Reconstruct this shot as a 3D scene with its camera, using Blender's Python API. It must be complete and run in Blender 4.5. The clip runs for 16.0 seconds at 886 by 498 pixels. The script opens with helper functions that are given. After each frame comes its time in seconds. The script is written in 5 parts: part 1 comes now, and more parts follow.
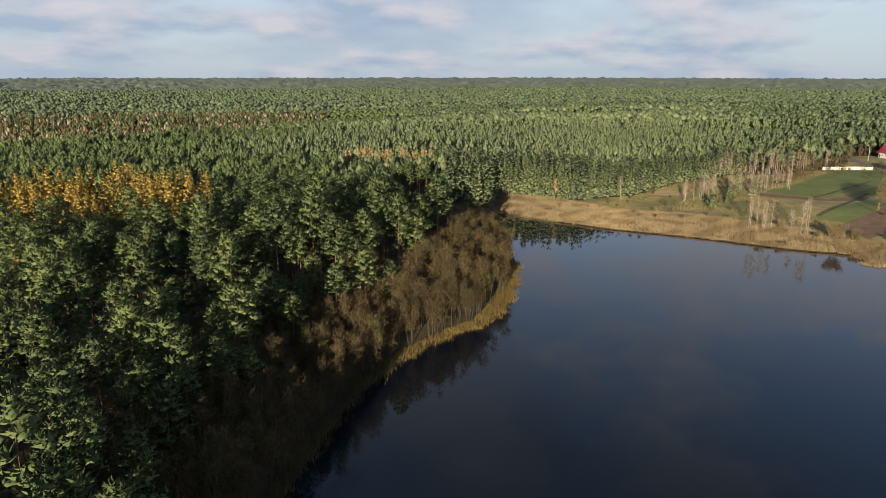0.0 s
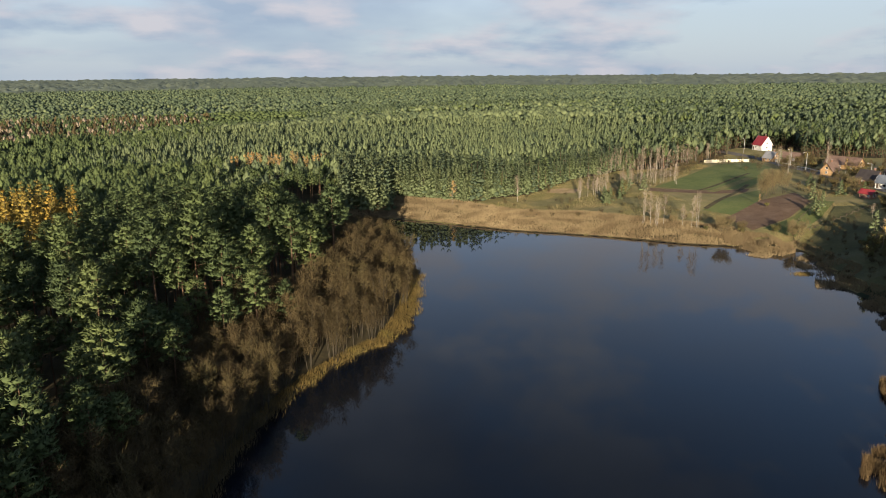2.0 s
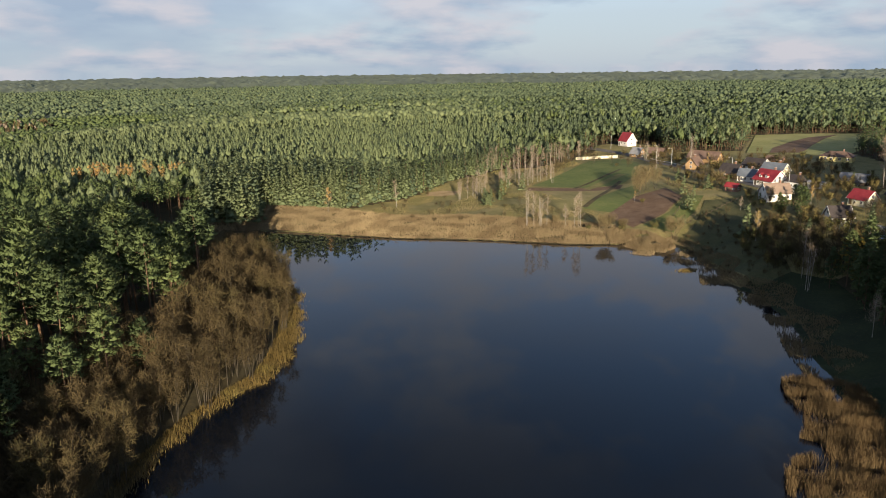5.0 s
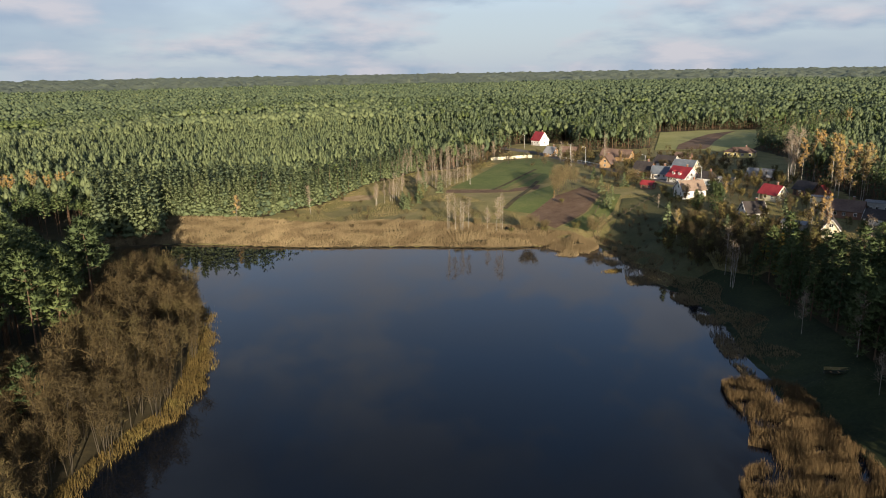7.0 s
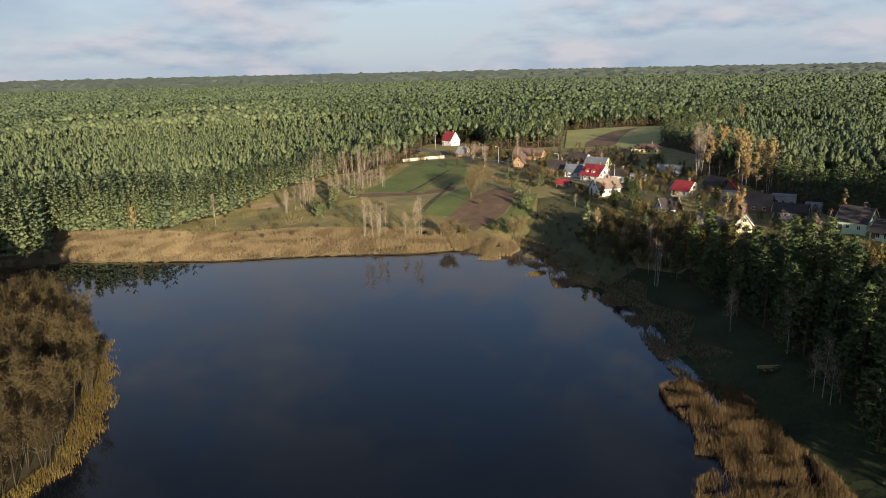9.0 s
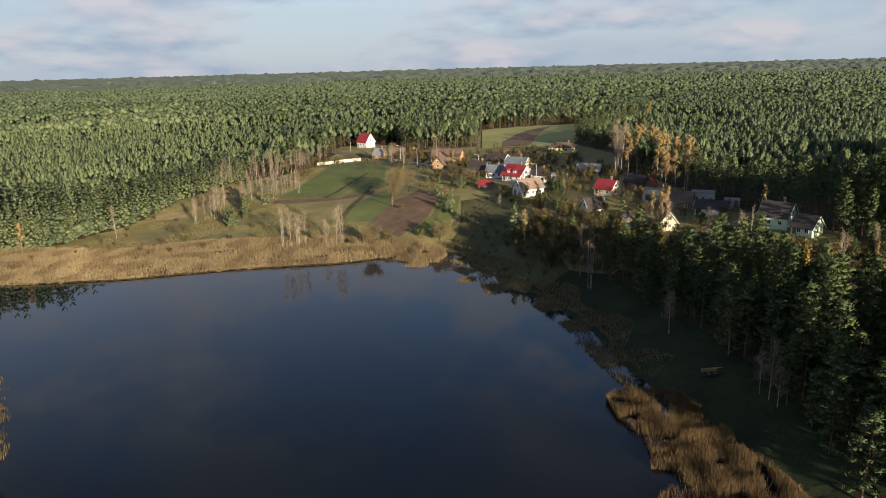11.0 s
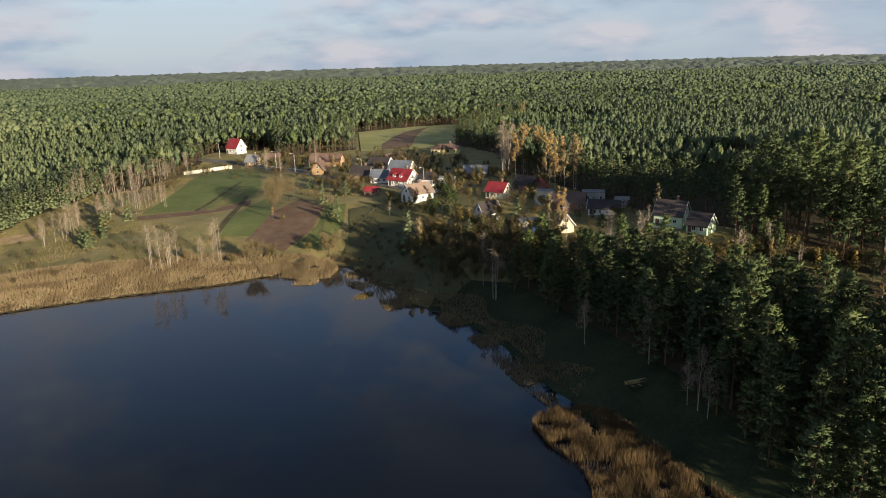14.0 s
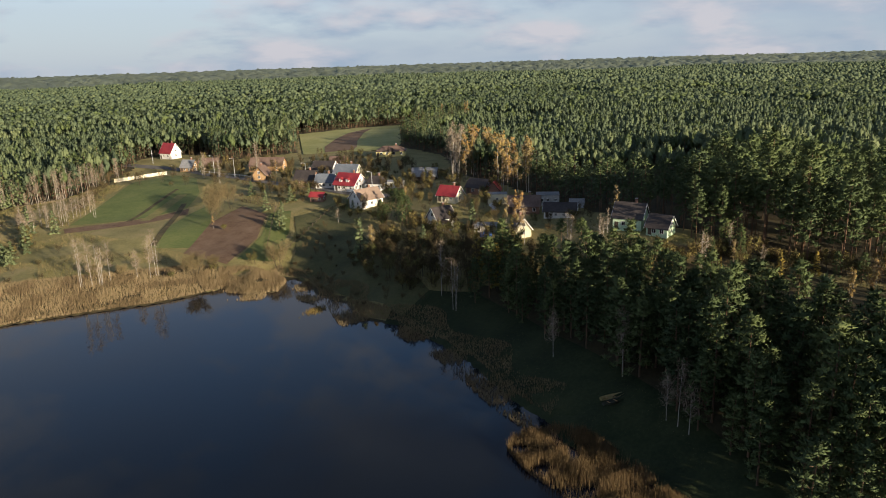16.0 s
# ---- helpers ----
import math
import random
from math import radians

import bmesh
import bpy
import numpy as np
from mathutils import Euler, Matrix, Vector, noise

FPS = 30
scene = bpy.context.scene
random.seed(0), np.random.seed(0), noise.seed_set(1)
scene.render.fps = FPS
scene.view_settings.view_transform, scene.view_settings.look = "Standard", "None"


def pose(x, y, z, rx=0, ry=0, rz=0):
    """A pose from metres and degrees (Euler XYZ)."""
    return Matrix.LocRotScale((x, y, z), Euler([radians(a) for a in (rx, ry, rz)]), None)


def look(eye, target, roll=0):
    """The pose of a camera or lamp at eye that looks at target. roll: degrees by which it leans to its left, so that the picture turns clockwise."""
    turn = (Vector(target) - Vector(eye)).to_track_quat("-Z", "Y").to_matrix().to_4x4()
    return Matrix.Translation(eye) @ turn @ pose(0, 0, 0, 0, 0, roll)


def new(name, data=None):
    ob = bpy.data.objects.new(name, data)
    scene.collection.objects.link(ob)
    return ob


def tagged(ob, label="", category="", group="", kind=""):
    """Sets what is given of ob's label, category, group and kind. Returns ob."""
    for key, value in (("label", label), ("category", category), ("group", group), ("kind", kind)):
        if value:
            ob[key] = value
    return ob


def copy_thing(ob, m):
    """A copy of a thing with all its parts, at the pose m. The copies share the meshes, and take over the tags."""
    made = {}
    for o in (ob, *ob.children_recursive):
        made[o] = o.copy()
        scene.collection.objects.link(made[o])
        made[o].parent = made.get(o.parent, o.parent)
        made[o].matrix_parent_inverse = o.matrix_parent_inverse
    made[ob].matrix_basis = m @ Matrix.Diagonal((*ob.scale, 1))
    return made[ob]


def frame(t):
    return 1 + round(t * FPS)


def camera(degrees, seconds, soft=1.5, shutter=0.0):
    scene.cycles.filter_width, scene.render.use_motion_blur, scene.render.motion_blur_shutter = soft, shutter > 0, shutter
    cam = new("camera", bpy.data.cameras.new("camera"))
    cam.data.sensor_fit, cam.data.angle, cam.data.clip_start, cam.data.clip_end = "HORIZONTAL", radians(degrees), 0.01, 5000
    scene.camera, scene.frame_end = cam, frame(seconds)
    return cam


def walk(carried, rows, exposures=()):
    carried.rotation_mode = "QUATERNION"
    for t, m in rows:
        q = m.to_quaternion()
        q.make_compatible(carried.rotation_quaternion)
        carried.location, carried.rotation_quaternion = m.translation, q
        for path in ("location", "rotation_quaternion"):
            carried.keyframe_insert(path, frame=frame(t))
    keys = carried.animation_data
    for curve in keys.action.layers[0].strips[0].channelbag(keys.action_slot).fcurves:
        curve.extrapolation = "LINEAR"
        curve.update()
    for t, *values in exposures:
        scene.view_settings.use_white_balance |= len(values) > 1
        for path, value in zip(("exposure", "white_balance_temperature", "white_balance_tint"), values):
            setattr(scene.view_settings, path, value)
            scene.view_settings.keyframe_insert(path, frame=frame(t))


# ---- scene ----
# camera and its flight
cam = camera(64.26, 16.0, soft=0.95)
ROWS = [
    (0.0, -8.98, -52.91, 59.70, 2.84, -13.98, -0.03),
    (0.5, -9.08, -50.20, 59.90, 4.20, -14.03, 0.02),
    (1.0, -9.14, -47.56, 60.03, 6.36, -14.06, 0.11),
    (1.5, -8.96, -45.16, 60.15, 9.02, -14.09, 0.28),
    (2.0, -8.48, -42.87, 60.30, 11.41, -14.11, 0.49),
    (2.5, -8.10, -40.31, 60.33, 13.73, -14.13, 0.62),
    (3.0, -7.98, -37.54, 60.24, 15.76, -14.15, 0.65),
    (3.5, -7.94, -34.86, 60.21, 17.40, -14.17, 0.63),
    (4.0, -7.77, -32.30, 60.46, 18.89, -14.23, 0.63),
    (6.5, -6.67, -18.94, 59.91, 27.48, -14.26, 0.97),
    (7.0, -6.12, -16.33, 59.91, 29.45, -14.31, 0.97),
    (7.5, -5.59, -13.77, 59.91, 31.40, -14.36, 0.98),
    (8.0, -5.09, -11.37, 59.89, 33.30, -14.39, 1.05),
    (8.5, -4.52, -9.04, 59.84, 35.13, -14.42, 1.15),
    (9.0, -3.79, -6.65, 59.84, 37.04, -14.47, 1.26),
    (11.5, 0.29, 5.12, 59.72, 46.02, -14.67, 1.54),
    (12.0, 1.36, 7.39, 59.64, 47.77, -14.70, 1.57),
    (12.5, 2.41, 9.56, 59.61, 49.41, -14.74, 1.60),
    (13.0, 3.43, 11.70, 59.59, 51.26, -14.77, 1.62),
    (13.5, 4.48, 13.80, 59.63, 52.99, -14.82, 1.64),
    (14.0, 5.63, 15.88, 59.74, 54.72, -14.88, 1.67),
    (14.5, 6.86, 17.94, 59.82, 56.29, -14.94, 1.70),
    (15.0, 8.14, 19.99, 59.81, 57.94, -14.97, 1.73),
    (15.5, 9.46, 21.92, 59.81, 58.99, -14.99, 1.76),
    (16.0, 10.89, 23.69, 60.00, 59.62, -15.06, 1.81),
]


def flight(x, y, z, heading, pitch, lean):
    a, b = radians(heading), radians(pitch)
    return look((x, y, z), (x + math.sin(a) * math.cos(b), y + math.cos(a) * math.cos(b), z + math.sin(b)), -lean)


walk(cam, [(t, flight(*row)) for t, *row in ROWS], [(0.0, 0.95), (16.0, 0.9)])

# daylight: low autumn sun behind the camera, blue sky with broken cloud
SUN_TRAVEL, SUN_HEIGHT = 16.0, 10.8
sun = new("sun", bpy.data.lights.new("sun", "SUN"))
sun.data.energy, sun.data.angle, sun.data.color = 5.0, radians(0.6), (1.0, 0.84, 0.62)
sun.matrix_world = look((0, 0, 300), (math.sin(radians(SUN_TRAVEL)), math.cos(radians(SUN_TRAVEL)), 300 - math.tan(radians(SUN_HEIGHT))))


class Nodes:
    """Short hand for node trees."""

    def __init__(self, tree):
        self.tree = tree
        tree.nodes.clear()

    def add(self, kind, out=0, ins=None, operation="", attribute="", clamp=False):
        n = self.tree.nodes.new(kind)
        if operation:
            n.operation, n.use_clamp = operation, clamp
        if attribute:
            n.attribute_name = attribute
        for k, v in (ins or {}).items():
            if isinstance(v, bpy.types.NodeSocket):
                self.tree.links.new(v, n.inputs[k])
            else:
                n.inputs[k].default_value = v
        return n.outputs[out] if len(n.outputs) else n

    def maths(self, op, a, b=0.5, clamp=False):
        return self.add("ShaderNodeMath", 0, {0: a, 1: b}, op, "", clamp)

    def noise(self, scale, detail=4, rough=0.55, vector=None, out=0):
        ins = {"Scale": scale, "Detail": detail, "Roughness": rough}
        if vector is not None:
            ins["Vector"] = vector
        return self.add("ShaderNodeTexNoise", out, ins)

    def mix(self, f, a, b, mode="MIX"):
        n = self.tree.nodes.new("ShaderNodeMix")
        n.data_type, n.blend_type = "RGBA", mode
        for k, v in ((0, f), (6, a), (7, b)):
            if isinstance(v, bpy.types.NodeSocket):
                self.tree.links.new(v, n.inputs[k])
            else:
                n.inputs[k].default_value = v if k == 0 or len(v) == 4 else (*v, 1)
        return n.outputs[2]

    def ramp(self, f, stops):
        n = self.tree.nodes.new("ShaderNodeValToRGB")
        self.tree.links.new(f, n.inputs[0])
        e = n.color_ramp.elements
        while len(e) < len(stops):
            e.new(0.5)
        for el, (p, c) in zip(e, stops):
            el.position, el.color = p, (*c, 1) if len(c) == 3 else c
        return n.outputs[0]


world = bpy.data.worlds.new("sky")
scene.world = world
world.use_nodes = True
w = Nodes(world.node_tree)
sky_node = w.tree.nodes.new("ShaderNodeTexSky")
sky_node.sky_type, sky_node.sun_disc, sky_node.sun_elevation, sky_node.sun_rotation = "NISHITA", False, radians(SUN_HEIGHT), radians(SUN_TRAVEL + 180)
sky_node.air_density, sky_node.dust_density, sky_node.ozone_density = 1.0, 0.6, 1.6
sky = sky_node.outputs[0]
ray = w.add("ShaderNodeTexCoord", 0)
split = w.tree.nodes.new("ShaderNodeSeparateXYZ")
w.tree.links.new(ray, split.inputs[0])
up = w.maths("ADD", w.maths("MAXIMUM", split.outputs[2], 0.0), 0.25)
flat = w.add("ShaderNodeCombineXYZ", 0, {0: w.maths("DIVIDE", split.outputs[0], up), 1: w.maths("DIVIDE", split.outputs[1], up), 2: 0.0})
big = w.noise(1.25, 8, 0.55, flat)
veil = w.noise(0.55, 5, 0.5, flat)
puff = w.noise(2.6, 6, 0.5, flat)
high = w.ramp(split.outputs[2], [(0.0, (3.0, 3.6, 4.4)), (0.07, (3.3, 3.9, 4.7)), (0.14, (4.1, 5.0, 6.2)), (0.22, (2.8, 4.0, 6.3)), (0.40, (1.2, 2.3, 4.4)), (0.64, (0.28, 0.66, 1.5))])
air = w.mix(0.85, sky, high)
grey = w.ramp(split.outputs[2], [(0.0, (2.2, 2.8, 3.6)), (0.12, (2.4, 3.0, 3.9)), (0.22, (3.6, 4.3, 5.4)), (0.5, (0.9, 1.1, 1.6))])
lit = w.ramp(split.outputs[2], [(0.0, (4.0, 3.88, 4.2)), (0.15, (4.2, 4.1, 4.45)), (0.38, (3.2, 3.45, 4.0)), (0.6, (0.75, 0.95, 1.3))])
band = w.ramp(veil, [(0.42, (0, 0, 0)), (0.60, (0.85, 0.85, 0.85))])
cover = w.ramp(big, [(0.44, (0, 0, 0)), (0.56, (1, 1, 1))])
tops = w.ramp(puff, [(0.40, (0, 0, 0)), (0.62, (1, 1, 1))])
banded = w.mix(band, air, grey)
drift = w.ramp(w.noise(3.0, 6, 0.6, flat), [(0.49, (0, 0, 0)), (0.60, (1, 1, 1))])
aloft = w.ramp(split.outputs[2], [(0.14, (0, 0, 0)), (0.24, (0.8, 0.8, 0.8)), (0.6, (0.5, 0.5, 0.5)), (0.8, (0, 0, 0))])
streaked = w.mix(w.maths("MULTIPLY", drift, aloft), banded, lit)
clouded = w.mix(w.maths("MULTIPLY", cover, 0.85), streaked, w.mix(tops, grey, lit))
w.add("ShaderNodeOutputWorld", 0, {0: w.add("ShaderNodeBackground", 0, {0: clouded, 1: 0.082})})


# materials
def material(name, make, rough=0.9, bump=None, spec=0.3, metal=0.0):
    m = bpy.data.materials.new(name)
    m.use_nodes = True
    n = Nodes(m.node_tree)
    colour = make(n)
    ins = {"Base Color": colour if isinstance(colour, bpy.types.NodeSocket) else (*colour, 1), "Roughness": rough, "Specular IOR Level": spec, "Metallic": metal}
    if bump:
        scale, depth = bump
        ins["Normal"] = n.add("ShaderNodeBump", 0, {"Strength": 0.6, "Distance": depth, "Height": n.noise(scale, 5, 0.6, n.add("ShaderNodeNewGeometry", 0))})
    n.add("ShaderNodeOutputMaterial", 0, {0: n.add("ShaderNodeBsdfPrincipled", 0, ins)})
    return m


def spot(n):
    return n.add("ShaderNodeNewGeometry", 0)


def mottled(a, b, c, fine=3.0, coarse=0.12):
    """Three tones mixed at two scales, in world space."""
    def make(n):
        p = spot(n)
        f = n.maths("ADD", n.maths("MULTIPLY", n.noise(coarse, 4, 0.6, p), 0.6), n.maths("MULTIPLY", n.noise(fine, 4, 0.65, p), 0.4))
        return n.ramp(f, [(0.36, a), (0.5, b), (0.64, c)])
    return make


def leafy(stops):
    """Colour by tree and by tuft."""
    def make(n):
        tree = n.add("ShaderNodeAttribute", 2, attribute="tree")
        tuft = n.add("ShaderNodeAttribute", 2, attribute="tuft")
        whole = n.maths("FRACT", n.maths("ADD", tree, n.add("ShaderNodeObjectInfo", 5)))
        f = n.maths("ADD", n.maths("MULTIPLY", whole, 0.78), n.maths("MULTIPLY", tuft, 0.22))
        return n.ramp(f, [(i / (len(stops) - 1), s) for i, s in enumerate(stops)])
    return make


NEEDLES = material("pine needles", leafy([(0.050, 0.072, 0.031), (0.068, 0.096, 0.038), (0.092, 0.122, 0.045), (0.122, 0.150, 0.054)]), 0.75, None, 0.2)
YOUNG = material("young pine needles", leafy([(0.102, 0.130, 0.064), (0.120, 0.149, 0.072), (0.138, 0.167, 0.079), (0.156, 0.184, 0.087)]), 0.75, None, 0.2)
HAY = material("mown hay grass", mottled((0.25, 0.265, 0.09), (0.33, 0.325, 0.12), (0.40, 0.37, 0.16), 0.5, 0.03), 0.95)
# needles of the farther woods, with the blue of haze mixed into their colour
HAZYNEEDLES = material("lighter haze-blued pine needles", leafy([(0.061, 0.085, 0.050), (0.077, 0.104, 0.058), (0.092, 0.121, 0.064), (0.110, 0.138, 0.070)]), 0.75, None, 0.2)
GOLD = material("golden larch needles", leafy([(0.19, 0.160, 0.045), (0.27, 0.205, 0.048), (0.34, 0.240, 0.048), (0.34, 0.20, 0.042)]), 0.8, None, 0.2)
YELLOW = material("yellow birch leaves", leafy([(0.21, 0.165, 0.070), (0.28, 0.205, 0.075), (0.34, 0.230, 0.080), (0.30, 0.175, 0.065)]), 0.8, None, 0.2)
OLIVE = material("fading shrub leaves", leafy([(0.085, 0.095, 0.036), (0.13, 0.130, 0.042), (0.18, 0.150, 0.050), (0.22, 0.165, 0.055)]), 0.8, None, 0.2)
TWIGS = material("bare alder twigs", leafy([(0.050, 0.038, 0.020), (0.074, 0.056, 0.027), (0.098, 0.072, 0.034), (0.090, 0.078, 0.032)]), 0.9, None, 0.2)
PINKTWIGS = material("bare birch twigs", leafy([(0.19, 0.148, 0.108), (0.26, 0.205, 0.150), (0.33, 0.265, 0.195)]), 0.9, None, 0.2)
WILLOWTWIGS = material("yellowish willow twigs", leafy([(0.13, 0.10, 0.052), (0.175, 0.138, 0.070), (0.215, 0.17, 0.088)]), 0.9, None, 0.2)
PINEBARK = material("pine bark", mottled((0.07, 0.05, 0.035), (0.13, 0.08, 0.05), (0.20, 0.12, 0.07), 6, 0.4), 0.9)
DARKBARK = material("alder bark", mottled((0.030, 0.025, 0.018), (0.050, 0.042, 0.030), (0.080, 0.066, 0.048), 6, 0.4), 0.9)
WHITEBARK = material("birch bark", mottled((0.09, 0.08, 0.07), (0.34, 0.31, 0.27), (0.50, 0.46, 0.41), 3.5, 1.2), 0.8)
REED = material("dry reed", leafy([(0.15, 0.108, 0.062), (0.20, 0.150, 0.084), (0.25, 0.192, 0.108), (0.31, 0.240, 0.138)]), 0.9, None, 0.15)
EASTREED = material("brown reed", leafy([(0.066, 0.047, 0.024), (0.105, 0.073, 0.037), (0.15, 0.102, 0.051), (0.20, 0.14, 0.07)]), 0.9, None, 0.15)
# darker sedge tone that carries the shade of the western shore
SHADEREED = material("shade-dulled sedge", leafy([(0.035, 0.030, 0.014), (0.060, 0.050, 0.024), (0.095, 0.075, 0.036), (0.13, 0.10, 0.05)]), 0.9, None, 0.15)
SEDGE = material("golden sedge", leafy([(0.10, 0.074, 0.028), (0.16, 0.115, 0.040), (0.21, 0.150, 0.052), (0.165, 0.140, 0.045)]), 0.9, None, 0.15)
GROUND = material("autumn grass", mottled((0.162, 0.148, 0.055), (0.240, 0.210, 0.084), (0.330, 0.265, 0.125), 1.6, 0.09), 0.95, (2.5, 0.15))
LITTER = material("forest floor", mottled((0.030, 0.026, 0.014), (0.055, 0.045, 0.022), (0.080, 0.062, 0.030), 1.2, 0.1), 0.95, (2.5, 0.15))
CROP = material("green winter crop", mottled((0.095, 0.125, 0.036), (0.130, 0.160, 0.046), (0.170, 0.185, 0.060), 0.9, 0.10), 0.9, (3, 0.06))
STUBBLE = material("pale mown grass", mottled((0.16, 0.15, 0.05), (0.21, 0.19, 0.066), (0.27, 0.225, 0.09), 0.9, 0.12), 0.9, (3, 0.06))
SOIL = material("ploughed soil", mottled((0.12, 0.072, 0.044), (0.175, 0.110, 0.068), (0.225, 0.15, 0.098), 1.8, 0.2), 0.95, (2, 0.15))
SAND = material("bare sand", mottled((0.26, 0.18, 0.10), (0.36, 0.26, 0.15), (0.44, 0.33, 0.20), 1.2, 0.3), 0.95, (3, 0.05))
ASPHALT = material("village road", mottled((0.10, 0.095, 0.09), (0.15, 0.14, 0.13), (0.20, 0.185, 0.17), 2, 0.2), 0.85)
# the bank's deep shade is painted into this green
SHADYBANK = material("bank grass darkened for shade", mottled((0.013, 0.020, 0.007), (0.024, 0.034, 0.011), (0.042, 0.050, 0.018), 1.5, 0.1), 0.95, (2.5, 0.1))
# rough grass with the slope's tree shade worked into its tones
SHADYSLOPE = material("rough grass darkened for shade", mottled((0.050, 0.054, 0.022), (0.085, 0.086, 0.034), (0.125, 0.112, 0.048), 1.5, 0.1), 0.95, (2.5, 0.12))
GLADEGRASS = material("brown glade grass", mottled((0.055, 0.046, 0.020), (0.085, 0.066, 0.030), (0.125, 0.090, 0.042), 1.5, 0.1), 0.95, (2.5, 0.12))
MUD = material("wet sedge mat", mottled((0.040, 0.036, 0.018), (0.085, 0.070, 0.032), (0.150, 0.115, 0.050), 1.0, 0.2), 0.9, (2, 0.1))

WATER = bpy.data.materials.new("lake water")
WATER.use_nodes = True
n = Nodes(WATER.node_tree)
at = spot(n)
ripple = n.add("ShaderNodeBump", 0, {"Strength": 0.02, "Distance": 0.03, "Height": n.noise(0.9, 3, 0.5, at)})
n.add("ShaderNodeOutputMaterial", 0, {0: n.add("ShaderNodeBsdfPrincipled", 0, {"Base Color": (0.005, 0.008, 0.014, 1), "Roughness": 0.012, "IOR": 1.33, "Normal": ripple})})


SHORE = [(-60, -160), (-46, -60), (-36, 0), (-28, 40), (-25, 52), (-21, 68), (-16, 80), (-9, 92), (1, 104), (8, 110), (13, 121), (17, 133),
         (20, 147), (24, 170), (23, 190), (19, 216), (11, 252), (28, 249), (42, 240), (55, 228), (72, 214), (86, 206), (100, 198), (113, 188), (126, 178),
         (136, 174), (144, 172), (141, 163), (146, 156), (154, 160), (158, 166), (157, 152), (149, 144), (147, 132), (139, 122), (141, 110), (135, 97),
         (129, 86), (122, 77), (117, 70), (113, 62), (108, 58), (106, 48), (97, 30), (88, 8), (86, -60), (92, -160)]
ANCHORS = [(-330, 620, -8.0), (-270, 700, -10.0), (-230, 560, -6.0), (-400, 780, -8.0), (-190, 820, -7.0), (-300, 860, -6.0), (190, 70, 16.5), (213, 138, 13.5), (240, 150, 14.5), (200, 160, 12.3), (210, 188, 10.3), (240, 205, 11.0), (245, 255, 10.5), (250, 310, 9.5), (236, 345, 5.0), (247, 322, 8.6), (278, 352, 10.2), (170, 250, 4.5),
           (150, 205, 3.0), (95, 262, 2.0), (60, 300, 4.0), (180, 330, 6.0), (-60, 120, 6.0), (-22, 195, 8.0), (-150, 150, 8.0), (-40, 20, 5.0), (-60, -60, 7.0), (150, 45, 9.0), (165, 20, 11.0), (120, 15, 6.0),
           (120, -30, 6.0), (330, 240, 12.0), (420, 330, 11.0), (300, 60, 16.0), (0, 420, 8.0), (-200, 500, 8.0), (300, 700, 11.0), (700, 300, 14.0), (180, 170, 6.5), (170, 110, 9.0), (150, 85, 5.0)]
SX, SY = np.array(SHORE, float).T


def shore_distance(x, y):
    """Metres to the lake's edge; negative on the water."""
    x, y = np.asarray(x, float), np.asarray(y, float)
    best, inside = np.full(x.shape, 1e9), np.zeros(x.shape, bool)
    for i in range(len(SX)):
        ax, ay, bx, by = SX[i - 1], SY[i - 1], SX[i], SY[i]
        ex, ey = bx - ax, by - ay
        t = np.clip(((x - ax) * ex + (y - ay) * ey) / (ex * ex + ey * ey), 0, 1)
        best = np.minimum(best, np.hypot(x - ax - t * ex, y - ay - t * ey))
        if ay != by:
            inside ^= ((ay > y) != (by > y)) & (x < ex * (y - ay) / ey + ax)
    return np.where(inside, -best, best)


def ground_height(x, y):
    x, y = np.asarray(x, float), np.asarray(y, float)
    d = shore_distance(x, y)
    top, total = np.zeros(x.shape), np.zeros(x.shape)
    for ax, ay, az in ANCHORS:
        w = 1 / (((x - ax) ** 2 + (y - ay) ** 2) / 900 + 0.3) ** 1.5
        top, total = top + w * az, total + w
    top = top / total
    far = np.hypot(x - 60, y - 60)
    land = 0.25 + top * (1 - np.exp(-np.maximum(d - 2, 0) / 20)) + 13 * np.clip((far - 900) / 4000, 0, 1) + 0.25 * np.sin(x / 17 + 1.3 * np.sin(y / 23)) * np.clip(d / 40, 0, 1)
    return np.where(d > 0, land, np.maximum(-2.0, 0.25 + 0.35 * d))


def in_polygon(x, y, ring):
    x, y = np.asarray(x, float), np.asarray(y, float)
    inside = np.zeros(x.shape, bool)
    for (ax, ay), (bx, by) in zip(ring, ring[1:] + ring[:1]):
        if ay != by:
            inside ^= ((ay > y) != (by > y)) & (x < (bx - ax) * (y - ay) / (by - ay) + ax)
    return inside


def soup(name, verts, faces, mat, normals=None, **attributes):
    """A mesh from arrays: faces all of one size; attributes: one number a vertex; normals: for soft foliage."""
    verts, faces = np.asarray(verts, np.float32), np.asarray(faces, np.int32)
    me = bpy.data.meshes.new(name)
    k = faces.shape[1]
    me.vertices.add(len(verts)), me.loops.add(faces.size), me.polygons.add(len(faces))
    me.vertices.foreach_set("co", verts.ravel())
    me.loops.foreach_set("vertex_index", faces.ravel())
    me.polygons.foreach_set("loop_start", np.arange(0, faces.size, k, dtype=np.int32))
    me.update(calc_edges=True)
    for key, values in attributes.items():
        me.attributes.new(key, "FLOAT", "POINT").data.foreach_set("value", np.asarray(values, np.float32))
    me.materials.append(mat)
    if normals is not None:
        me.polygons.foreach_set("use_smooth", np.ones(len(faces), bool))
        me.normals_split_custom_set_from_vertices(np.asarray(normals, np.float32))
    return me


